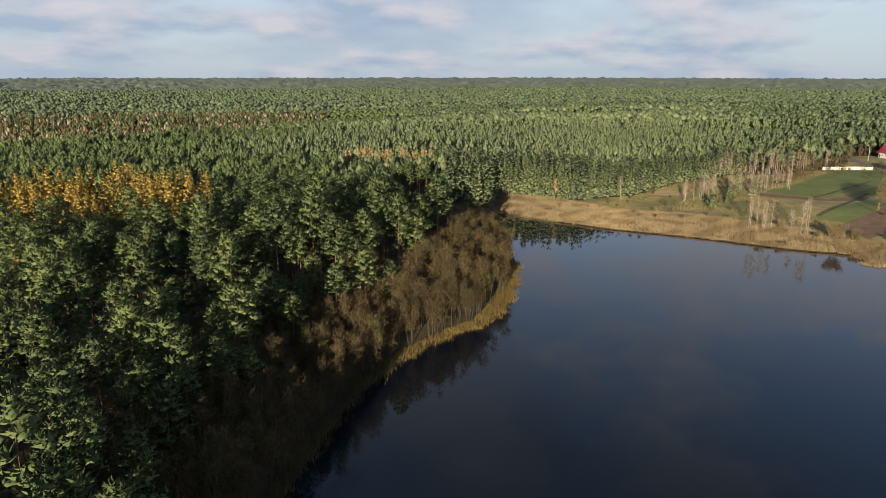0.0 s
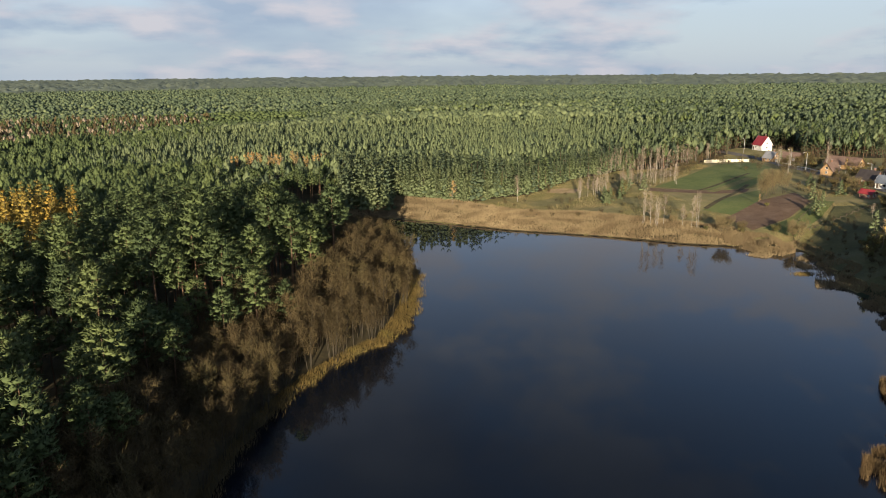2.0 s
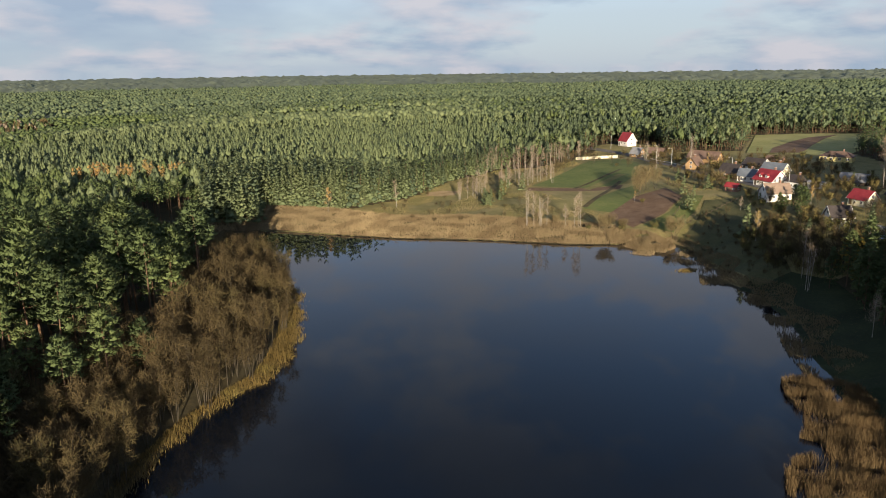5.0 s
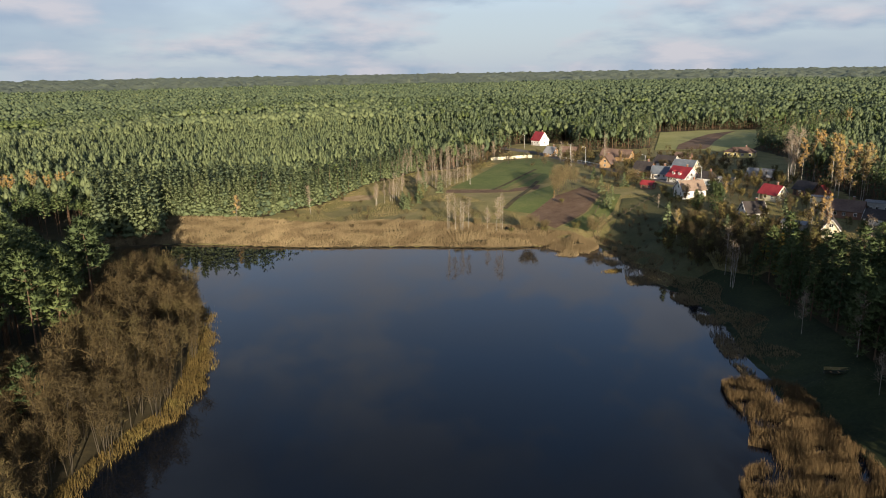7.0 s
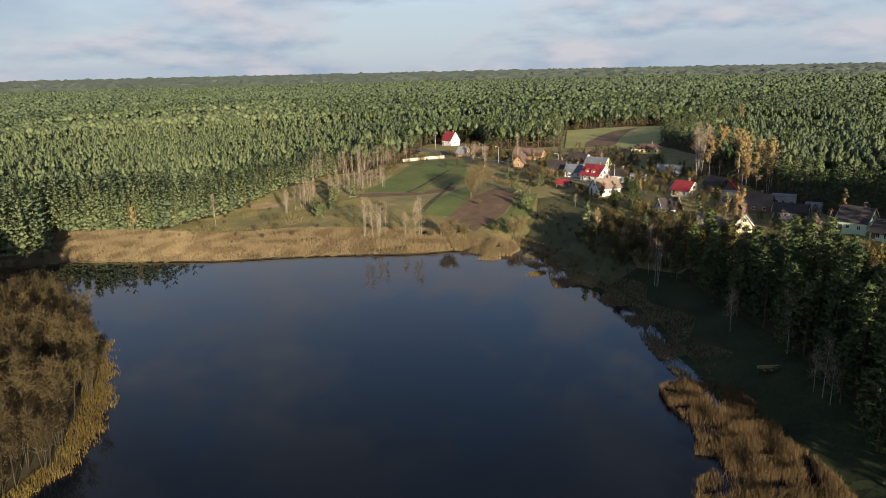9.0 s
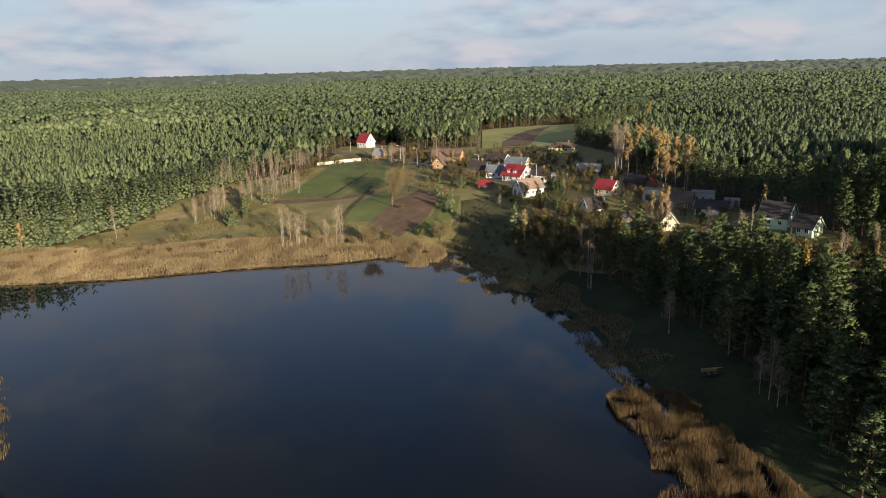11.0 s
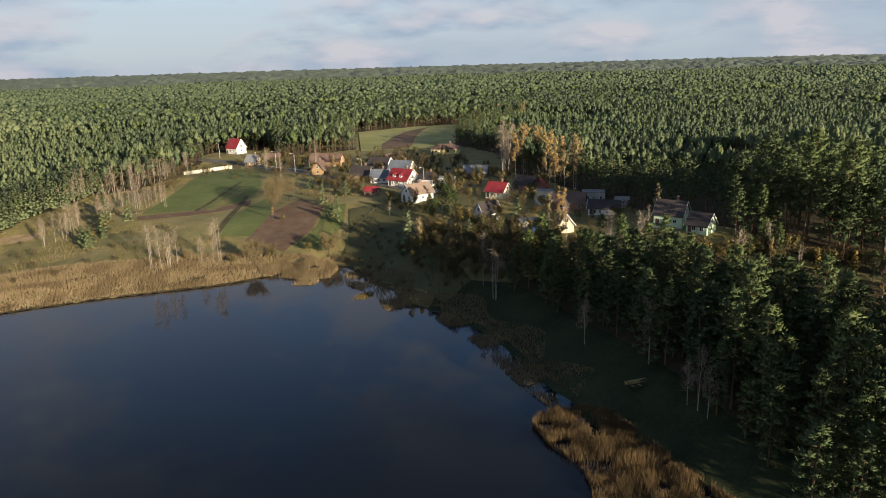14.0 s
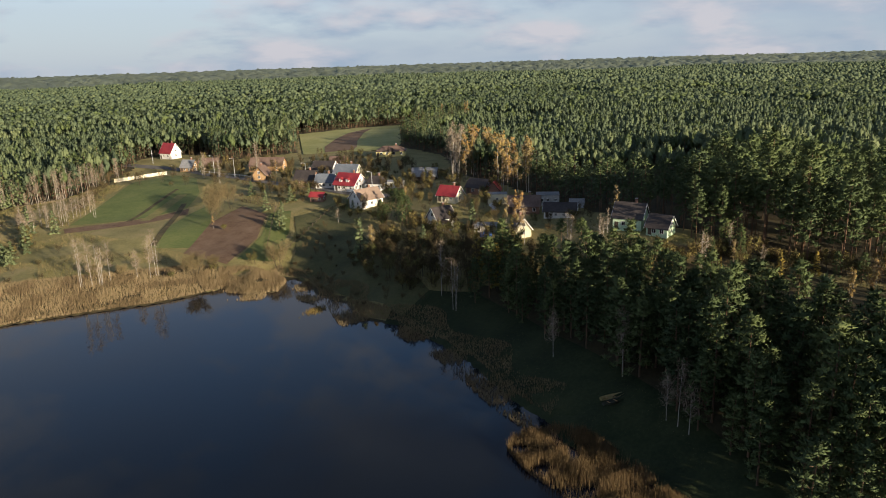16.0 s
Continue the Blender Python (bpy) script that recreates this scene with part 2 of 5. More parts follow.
# ground, one sheet to the horizon
def axis(lo, hi, step, reach):
    out, d, x = [], step, hi
    while x < reach:
        d *= 1.17
        x += d
        out.append(x)
    below, d, x = [], step, lo
    while x > -reach:
        d *= 1.17
        x -= d
        below.append(x)
    return np.array(below[::-1] + list(np.arange(lo, hi + 0.1, step)) + out)


def sheet(name, xs, ys, height, mats):
    gx, gy = np.meshgrid(xs, ys)
    verts = np.stack([gx.ravel(), gy.ravel(), height(gx.ravel(), gy.ravel())], 1)
    i = np.arange((len(ys) - 1) * len(xs)).reshape(-1, len(xs))[:, :-1].ravel()
    me = soup(name, verts, np.stack([i, i + 1, i + 1 + len(xs), i + len(xs)], 1), mats[0])
    return me


OPEN_LAND = [(28, 249), (32, 283), (68, 264), (80, 272), (100, 279), (116, 290), (132, 301), (150, 309), (169, 323), (189, 318), (217, 326), (236, 350), (257, 358),
             (268, 376), (296, 378), (300, 350), (284, 326), (300, 318), (322, 302), (402, 374), (500, 330), (522, 308), (407, 280), (352, 252), (326, 206),
             (284, 176), (256, 150), (238, 119), (220, 90), (200, 60), (190, 45), (186, 30), (182, 12), (172, 4), (140, 2), (130, 10), (137, 20), (143, 30), (147, 40),
             (150, 50), (156, 60), (160, 70), (164, 82), (160, 100), (150, 100), (147, 87), (139, 75), (132, 62), (126, 55), (118, 44), (110, 35), (104, 31), (97, 24), (106, 48),
             (108, 58), (117, 70), (129, 86), (141, 110), (139, 122), (147, 132), (157, 152), (158, 166), (141, 172), (100, 198), (55, 228)]

ground_mesh = sheet("ground", axis(-130, 340, 2.5, 4700), axis(-60, 400, 2.5, 4700), ground_height, [GROUND])
ground = tagged(new("ground", ground_mesh), "rolling autumn grassland and forest floor round the lake", "ground", "", "structure")
ground_mesh.materials.append(LITTER)
mid = np.empty(len(ground_mesh.polygons) * 3, np.float32)
ground_mesh.polygons.foreach_get("center", mid)
mid = mid.reshape(-1, 3)
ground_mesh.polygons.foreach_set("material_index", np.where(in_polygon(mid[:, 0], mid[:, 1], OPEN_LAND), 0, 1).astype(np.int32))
ground_mesh.polygons.foreach_set("use_smooth", np.ones(len(ground_mesh.polygons), bool))

water_mesh = soup("water", [(-90, -170, 0), (165, -170, 0), (165, 262, 0), (-90, 262, 0)], [(0, 1, 2, 3)], WATER)
water = tagged(new("water", water_mesh), "calm dark blue lake water reflecting cloud", "lake", "", "structure")


def link(name, bm_or_mesh, mat=None, parent=None, label=""):
    me = bm_or_mesh
    if isinstance(me, bmesh.types.BMesh):
        me = bpy.data.meshes.new(name)
        bm_or_mesh.to_mesh(me)
        bm_or_mesh.free()
    if mat is not None and not me.materials:
        me.materials.append(mat)
    ob = new(name, me)
    ob.parent = parent
    return tagged(ob, label)


def patch(name, ring, mat, lift, label, category, step=2.5):
    """A piece of ground cover that follows the terrain."""
    bm = bmesh.new()
    bm.faces.new([bm.verts.new((x, y, 0)) for x, y in ring])
    xs, ys = [p[0] for p in ring], [p[1] for p in ring]
    for a, lo, hi in ((0, min(xs), max(xs)), (1, min(ys), max(ys))):
        for v in np.arange(math.ceil(lo / step) * step, hi, step):
            co, no = [0, 0, 0], [0, 0, 0]
            co[a], no[a] = v, 1
            bmesh.ops.bisect_plane(bm, geom=bm.verts[:] + bm.edges[:] + bm.faces[:], plane_co=co, plane_no=no)
    bmesh.ops.triangulate(bm, faces=bm.faces[:])
    co = np.array([v.co[:2] for v in bm.verts])
    for v, z in zip(bm.verts, ground_height(co[:, 0], co[:, 1])):
        v.co.z = z + lift
    return tagged(link(name, bm, mat), label, category, "", "structure")


FURROWS = [[(155, 219), (177, 237), (199, 255), (200, 253), (178, 235), (156, 217)], [(173, 255), (192, 265.5), (215, 277.5), (216, 276), (193, 264), (174, 253.5)], [(176, 251), (190, 259), (208, 268), (210, 264), (192, 255), (178, 248)]]
patch("crop_field", [(159, 268), (188, 289), (221, 314), (241, 309), (236, 288), (212, 259), (196, 248), (176, 255)], CROP, 0.10, "bright green winter crop in a small field", "field")
patch("grass_strip", [(212, 259), (236, 288), (239, 280), (218, 255), (203, 242), (196, 248)], STUBBLE, 0.10, "pale mown grass strip beside the crop", "field")
patch("soil_strip", [(155, 265), (176, 254), (195, 246), (189, 240), (171, 247), (151, 258)], SOIL, 0.12, "bare brown soil strip under the crop", "field")
patch("meadow_strip", [(189, 239), (202, 241), (181, 219), (161, 204), (154, 217), (169, 230)], CROP, 0.12, "mown green grass strip above the reeds", "field")
patch("ploughed_field", [(155, 203), (182, 219), (200, 222), (192, 202), (173, 189), (153, 182)], SOIL, 0.14, "reddish brown ploughed field", "field")
patch("garden_plot", [(157, 182), (175, 189), (194, 202), (198, 196), (182, 183), (163, 172)], CROP, 0.12, "green garden plot with vegetable rows", "field")
patch("sand_pit", [(108, 279), (113, 274), (120, 272), (124, 277), (119, 283), (111, 284)], SAND, 0.12, "bare pale sand scrape in the meadow", "ground")
patch("far_field", [(316, 292), (401, 369), (493, 325), (514, 307), (405, 280), (350, 250), (330, 256)], HAY, 0.3, "pale green far hay field between woods", "field")
patch("soil_strip", [(322, 281), (345, 300), (380, 320), (412, 333), (445, 336), (415, 322), (378, 300), (345, 276), (332, 269)], SOIL, 0.42, "brown ploughed strip in the hay field", "field")
patch("road", [(255, 372), (261, 372), (263, 334), (249, 293), (240, 251), (235, 222), (230, 195), (226, 170), (221, 170), (224, 195), (230, 223), (235, 252), (244, 294), (258, 335)], ASPHALT, 0.16,
      "narrow grey village road", "road")
patch("path", [(165, 172), (195, 187), (217, 186), (224, 186), (224, 184), (216, 183), (196, 184), (167, 170)], STUBBLE, 0.16, "trodden pale path to the shore", "path")
patch("field_ditch", FURROWS[0], MUD, 0.16, "dark grassy ditch between field strips", "ditch")
patch("field_edge", FURROWS[1], MUD, 0.16, "dark grassy edge of the crop", "field")
patch("mown_strip", FURROWS[2], STUBBLE, 0.15, "pale mown strip in the crop", "field")
# grass patch whose near-black colour carries the tree shade on the bank
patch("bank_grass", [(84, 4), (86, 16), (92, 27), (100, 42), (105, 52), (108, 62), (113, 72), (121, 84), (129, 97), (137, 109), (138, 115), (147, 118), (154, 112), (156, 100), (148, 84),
                     (138, 70), (130, 58), (120, 44), (112, 34), (110, 18), (104, 4)], SHADYBANK, 0.24, "dark green grass on the shaded bank, shade in its colour", "grass")
# darker grass patch that paints the shade lying on the slope
patch("slope_grass", [(143, 113), (147, 124), (151, 140), (154, 152), (161, 165), (170, 170), (182, 180), (193, 190), (200, 184), (192, 165), (178, 146), (164, 126), (154, 112)], SHADYSLOPE, 0.26, "dull green rough grass below the houses, darkened for shade", "grass")
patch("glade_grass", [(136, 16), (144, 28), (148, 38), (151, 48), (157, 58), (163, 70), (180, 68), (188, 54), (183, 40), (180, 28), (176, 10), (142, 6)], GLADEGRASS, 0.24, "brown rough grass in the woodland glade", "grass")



# trees
def scattered_tufts(rng, centres, radii, per, size, outward=0.8):
    """Small pointed needle sprays over bough pads, one triangle each: corners, faces, tones and soft normals."""
    n = len(centres) * per
    c, r = np.repeat(centres, per, 0), np.repeat(radii, per, 0)
    d = rng.normal(size=(n, 3))
    d /= np.linalg.norm(d, axis=1)[:, None]
    d[:, 2] = np.where(rng.random(n) < 0.6, np.abs(d[:, 2]), d[:, 2])
    p = c + d * r * (0.62 + 0.42 * rng.random(n))[:, None]
    face = d / r
    face /= np.linalg.norm(face, axis=1)[:, None]
    face = face + rng.normal(size=(n, 3)) * 0.38
    way = np.cross(face, rng.normal(size=(n, 3))) + face * outward * 0.7
    way /= np.linalg.norm(way, axis=1)[:, None]
    side = np.cross(way, face)
    side /= np.linalg.norm(side, axis=1)[:, None]
    s = size * (0.7 + 0.6 * rng.random(n))[:, None]
    verts = np.stack([p - side * s * 0.45 - way * s * 0.4, p + side * s * 0.45 - way * s * 0.4, p + way * s * 0.8], 1).reshape(-1, 3)
    hub = c * (0.25, 0.25, 1) - (0, 0, 0.5) * r
    soft = (p - c) / r + 0.5 * (p - hub) / np.linalg.norm(p - hub, axis=1)[:, None] + rng.normal(size=(n, 3)) * 0.12
    soft /= np.linalg.norm(soft, axis=1)[:, None]
    faces = np.arange(3 * n).reshape(-1, 3)
    turned = (np.cross(verts[1::3] - verts[::3], verts[2::3] - verts[::3]) * soft).sum(1) < 0
    faces[turned] = faces[turned][:, ::-1]
    return verts, faces, np.repeat(rng.random(n), 3), np.repeat(soft, 3, 0)


def needle_sprays(rng, centres, radii, per, size, slim=0.2, rise=0.35):
    """Slender needle shoots that stand out and up from bough pads."""
    n = len(centres) * per
    c, r = np.repeat(centres, per, 0), np.repeat(radii, per, 0)
    d = rng.normal(size=(n, 3))
    d /= np.linalg.norm(d, axis=1)[:, None]
    d[:, 2] = np.where(rng.random(n) < 0.7, np.abs(d[:, 2]), d[:, 2])
    p = c + d * r * (0.4 + 0.55 * rng.random(n))[:, None]
    way = d * (0.9, 0.9, 0.5) + rng.normal(size=(n, 3)) * 0.38 + (0, 0, rise)
    way /= np.linalg.norm(way, axis=1)[:, None]
    side = np.cross(way, rng.normal(size=(n, 3)))
    side /= np.linalg.norm(side, axis=1)[:, None]
    s = size * (0.6 + 0.8 * rng.random(n))[:, None]
    verts = np.stack([p - side * s * slim, p + side * s * slim, p + way * s], 1).reshape(-1, 3)
    soft = d / r
    soft /= np.linalg.norm(soft, axis=1)[:, None]
    hub = c * (0.2, 0.2, 1) - (0, 0, 0.8)
    soft = soft + 0.6 * (p - hub) / np.linalg.norm(p - hub, axis=1)[:, None] + rng.normal(size=(n, 3)) * 0.25
    soft /= np.linalg.norm(soft, axis=1)[:, None]
    faces = np.arange(3 * n).reshape(-1, 3)
    turned = (np.cross(verts[1::3] - verts[::3], verts[2::3] - verts[::3]) * soft).sum(1) < 0
    faces[turned] = faces[turned][:, ::-1]
    return verts, faces, np.repeat(rng.random(n), 3), np.repeat(soft, 3, 0)


def lobes(rng, centres, radii, rings, sides):
    """Uneven rounded needle pads, one closed shell each."""
    n = len(centres)
    t = np.linspace(0, math.pi, rings + 2)[1:-1]
    a = np.arange(sides) * 2 * math.pi / sides
    ring = np.stack([np.sin(t)[:, None] * np.cos(a)[None], np.sin(t)[:, None] * np.sin(a)[None], np.repeat(np.cos(t)[:, None], sides, 1)], -1).reshape(-1, 3)
    unit = np.concatenate([[(0, 0, 1)], ring, [(0, 0, -1)]])
    m = len(unit)
    spin = rng.random(n) * 6.28
    c, s = np.cos(spin)[:, None], np.sin(spin)[:, None]
    d = np.stack([unit[None, :, 0] * c - unit[None, :, 1] * s, unit[None, :, 0] * s + unit[None, :, 1] * c, np.repeat(unit[None, :, 2], n, 0)], -1)
    v = centres[:, None] + d * radii[:, None] * (0.55 + 0.65 * rng.random((n, m)))[..., None]
    f = []
    for k in range(sides):
        q = (k + 1) % sides
        f.append((0, 1 + k, 1 + q))
        for r in range(rings - 1):
            b = 1 + r * sides
            f += [(b + k, b + sides + k, b + sides + q), (b + k, b + sides + q, b + q)]
        b = 1 + (rings - 1) * sides
        f.append((b + k, m - 1, b + q))
    f = (np.array(f)[None] + (np.arange(n) * m)[:, None, None]).reshape(-1, 3)
    out = d / radii[:, None]
    out /= np.linalg.norm(out, axis=2)[..., None]
    hub = centres * (0.2, 0.2, 1) - (0, 0, 0.8)
    away = v - hub[:, None]
    soft = out + 0.6 * away / np.linalg.norm(away, axis=2)[..., None] + rng.normal(size=(n, m, 3)) * 0.4
    soft /= np.linalg.norm(soft, axis=2)[..., None]
    return v.reshape(-1, 3), f, np.repeat(rng.random(n), m) * 0.6 + rng.random(n * m) * 0.4, soft.reshape(-1, 3)


def pine_crown(seed, high, bare, wide, boughs, per, size, shape="dome", rings=1, sides=5):
    """Clumps of short needle shoots round small dark hearts, set over the crown's uneven outline."""
    rng = np.random.default_rng(seed)
    u = ((np.arange(boughs) + 0.5) / boughs) ** (0.8 if shape == "dome" else 1.1)
    a = np.arange(boughs) * 2.4 + rng.random(boughs) * 0.9
    if shape == "dome":
        lop = 1 + 0.22 * np.sin(a + seed) * (1 - u)
        r = wide * (1 - u ** 2.3) ** 0.62 * np.minimum(1, 0.62 + 1.2 * u) * (0.66 + 0.5 * rng.random(boughs)) * lop
        girth = 0.62 * wide / 3.8 * (1 + 0.55 * rng.random(boughs)) * (34 / boughs) ** 0.45
    else:
        r = wide * (1.02 - u) ** 0.85 * (0.75 + 0.35 * rng.random(boughs))
        girth = (0.24 * r + 0.30) * (0.8 + 0.4 * rng.random(boughs)) * (26 / boughs) ** 0.4
    z = high * (bare + (1 - bare) * u) - 0.6 + rng.normal(size=boughs) * 0.25
    r = r * np.where(np.arange(boughs) % 4 == 3, 0.36, 0.74)
    centres = np.stack([np.cos(a) * r, np.sin(a) * r, z], 1)
    pad = np.stack([girth * 1.3, girth * 1.3, girth * 0.92], 1)
    v, f, t, soft = lobes(rng, centres, pad * (0.86 if shape == "cone" else 0.58), rings, sides)
    if not per:
        return v, f, t, soft
    v2, f2, t2, soft2 = needle_sprays(rng, centres, pad, per, size, 0.19, 0.42)
    return np.concatenate([v, v2]), np.concatenate([f, f2 + len(v)]), np.concatenate([t, t2]), np.concatenate([soft, soft2])


def clump_crown(seed, high, deep, wide, count, rings, sides, shoots=0, size=0.9):
    """A farther pine's crown: a few uneven rounded clumps heaped into a dome."""
    rng = np.random.default_rng(seed)
    a = np.arange(count) * 2 * math.pi / max(1, count - 1) + rng.random(count) * 0.8
    out = np.full(count, wide * 0.5) * (0.75 + 0.5 * rng.random(count))
    z = high - deep * (0.52 + 0.28 * rng.random(count))
    out[0], z[0] = 0.1, high - deep * 0.36
    centres = np.stack([np.cos(a) * out, np.sin(a) * out, z], 1)
    girth = wide * (0.56 if count > 1 else 1.0) * (0.85 + 0.35 * rng.random(count))
    pad = np.stack([girth, girth, np.full(count, deep * (0.40 if count > 1 else 0.55))], 1)
    v, f, t, soft = lobes(rng, centres, pad, rings, sides)
    if shoots:
        v2, f2, t2, soft2 = needle_sprays(rng, centres, pad * 1.05, shoots, size, 0.24, 0.4)
        v, f, t, soft = np.concatenate([v, v2]), np.concatenate([f, f2 + len(v)]), np.concatenate([t, t2]), np.concatenate([soft, soft2])
    return v, f, t, soft


def limb(path, radii, sides=5):
    """A tapered tube along a path."""
    path = np.asarray(path, float)
    verts, faces = [], []
    for i, (p, r) in enumerate(zip(path, radii)):
        d = path[min(i + 1, len(path) - 1)] - path[max(i - 1, 0)]
        d /= np.linalg.norm(d)
        a = np.cross(d, (0.3, 1, 0.1))
        a /= np.linalg.norm(a)
        b = np.cross(d, a)
        for k in range(sides):
            t = 2 * math.pi * k / sides
            verts.append(p + r * (math.cos(t) * a + math.sin(t) * b))
        if i:
            for k in range(sides):
                q, s = (i - 1) * sides + k, (i - 1) * sides + (k + 1) % sides
                faces += [(q, s, s + sides), (q, s + sides, q + sides)]
    return np.array(verts), np.array(faces)


def merge(pieces):
    verts, faces, base = [], [], 0
    for v, f in pieces:
        verts.append(v), faces.append(f + base)
        base += len(v)
    return np.concatenate(verts), np.concatenate(faces)


def pine_trunk(seed, high, sides=6):
    rng = np.random.default_rng(seed)
    bend = rng.normal(size=2) * 0.25
    path = [(bend[0] * k * k, bend[1] * k * k, high * 0.94 * k - 0.3) for k in (0, 0.3, 0.6, 1)]
    pieces = [limb(path, [0.21, 0.17, 0.12, 0.04], sides)]
    for i in range(6):
        z, a = high * (0.5 + 0.07 * i), 2.4 * i
        pieces.append(limb([(0, 0, z), (math.cos(a) * 1.6, math.sin(a) * 1.6, z + 0.5)], [0.06, 0.02], 3))
    return merge(pieces)


def bare_tree(seed, high, wide, stems, twigs, thick, lean=0.5):
    """A leafless tree: stems, limbs, and a haze of fine twigs. Returns wood and twigs."""
    rng = np.random.default_rng(seed)
    wood, ends = [], []
    for s in range(stems):
        a = 2 * math.pi * s / stems + rng.random()
        off = np.array([math.cos(a), math.sin(a), 0]) * (0.5 if stems > 1 else 0)
        tip = np.array([math.cos(a) * wide * lean * (stems > 1) + rng.normal() * 0.3, math.sin(a) * wide * lean * (stems > 1) + rng.normal() * 0.3, high * (0.86 + 0.14 * rng.random())])
        pts = [off * (1 - k) + tip * k ** 1.15 * (1, 1, 0) + (0, 0, tip[2] * k - 0.3) for k in (0, 0.35, 0.7, 1)]
        wood.append(limb(pts, [thick, thick * 0.75, thick * 0.42, thick * 0.1], 5))
        for i in range(9):
            k = 0.3 + 0.65 * (i + rng.random()) / 9
            p = np.array(pts[0]) * 0 + off * (1 - k) + tip * k ** 1.15 * (1, 1, 0) + (0, 0, tip[2] * k)
            b = rng.random() * 6.28
            out = wide * (0.3 + 0.5 * rng.random()) * (1.15 - 0.75 * k) / (1 if stems == 1 else 1.6)
            q = p + np.array([math.cos(b) * out, math.sin(b) * out, out * (0.9 + rng.random() * 0.9)])
            q[2] = min(q[2], high)
            wood.append(limb([p, q], [thick * 0.3, 0.025], 3))
            ends += [(p * (1 - f) + q * f) for f in (0.45, 0.7, 0.9, 1.05)]
        ends += [pts[3], (np.array(pts[3]) + pts[2]) / 2]
    ends = np.array(ends)
    c = ends[rng.integers(0, len(ends), twigs)] + rng.normal(size=(twigs, 3)) * 0.42
    way = rng.normal(size=(twigs, 3)) * 0.6 + c * (0.5 / wide, 0.5 / wide, 0) + (0, 0, 0.6)
    way /= np.linalg.norm(way, axis=1)[:, None]
    side = np.cross(way, rng.normal(size=(twigs, 3)))
    side /= np.linalg.norm(side, axis=1)[:, None]
    ln = (0.6 + 0.8 * rng.random(twigs))[:, None]
    wd = 0.030 + 0.024 * rng.random(twigs)[:, None]
    tv = np.stack([c - side * wd, c + side * wd, c + way * ln], 1).reshape(-1, 3)
    return merge(wood), (tv, np.arange(3 * twigs).reshape(-1, 3), np.repeat(rng.random(twigs), 3)), ends


def tree_things(name, meshes, places, label, category, group):
    """One tree of each mesh set with its parts, then copies that share the meshes."""
    firsts = {}
    for x, y, size, turn, kind in places:
        kind %= len(meshes)
        m = pose(x, y, float(ground_height(x, y)), 0, 0, turn)
        if kind in firsts:
            ob = copy_thing(firsts[kind], m)
        else:
            ob = new(name)
            for part_name, me in meshes[kind]:
                link(part_name, me, None, ob)
            tagged(ob, label, category, group)
            ob.matrix_basis = m
            firsts[kind] = ob
        ob.scale = (size, size, size)


def stand_height(x, y):
    """The woods are planted in blocks of different age: how tall each block stands."""
    u, v = 0.92 * x - 0.39 * y + 14 * np.sin(y / 90), 0.39 * x + 0.92 * y + 10 * np.sin(x / 70)
    cell = np.floor(u / 190) * 12.9898 + np.floor(v / 95) * 78.233
    h = np.sin(cell) * 43758.5453
    return 0.84 + 0.30 * (h - np.floor(h))


def forest_stuff(name, kinds, places, label):
    """A wood too dense to count, in one mesh. kinds: (verts, faces, tuft, material index)."""
    rng = np.random.default_rng(len(places))
    V, F, TU, TR, MI, NO, base = [], [], [], [], [], [], 0
    x, y, size, turn = (np.array([p[i] for p in places], float) for i in range(4))
    which = np.array([p[4] for p in places]) % len(kinds)
    z, own = ground_height(x, y), 0.45 * (stand_height(x, y) - 0.84) / 0.3 + 0.55 * rng.random(len(places))
    for k, parts in enumerate(kinds):
        sel = np.nonzero(which == k)[0]
        if not len(sel):
            continue
        c, s = np.cos(np.radians(turn[sel])), np.sin(np.radians(turn[sel]))
        for verts, faces, tuft, mi, soft in parts:
            v = verts[None] * size[sel][:, None, None]
            w3 = np.stack([v[..., 0] * c[:, None] - v[..., 1] * s[:, None] + x[sel][:, None], v[..., 0] * s[:, None] + v[..., 1] * c[:, None] + y[sel][:, None], v[..., 2] + z[sel][:, None]], -1)
            V.append(w3.reshape(-1, 3))
            m3 = np.broadcast_to(soft[None], (len(sel), *soft.shape))
            NO.append(np.stack([m3[..., 0] * c[:, None] - m3[..., 1] * s[:, None], m3[..., 0] * s[:, None] + m3[..., 1] * c[:, None], m3[..., 2]], -1).reshape(-1, 3))
            F.append((faces[None] + (np.arange(len(sel)) * len(verts))[:, None, None]).reshape(-1, 3) + base)
            TU.append(np.tile(tuft, len(sel))), TR.append(np.repeat(own[sel], len(verts)))
            MI.append(np.full(len(sel) * len(faces), mi))
            base += len(sel) * len(verts)
    mats = [PINEBARK, NEEDLES, YOUNG, GOLD, YELLOW, TWIGS, WHITEBARK, OLIVE, PINKTWIGS, DARKBARK, HAZYNEEDLES]
    me = soup(name, np.concatenate(V), np.concatenate(F), mats[0], np.concatenate(NO), tuft=np.concatenate(TU), tree=np.concatenate(TR))
    for m in mats[1:]:
        me.materials.append(m)
    me.polygons.foreach_set("material_index", np.concatenate(MI).astype(np.int32))
    return tagged(new(name, me), label, "forest", "", "stuff")


def stem(high, r=0.15, mi=0):
    v, f = limb([(0, 0, -0.3), (0, 0, high)], [r, r * 0.3], 3)
    return v, f, np.zeros(len(v)), mi, v * (1, 1, 0) / r


def crown(mi, *args):
    v, f, t, soft = pine_crown(*args)
    return v, f, t, mi, soft


def far_crown(mi, *args):
    v, f, t, soft = clump_crown(*args)
    return v, f, t, mi, soft


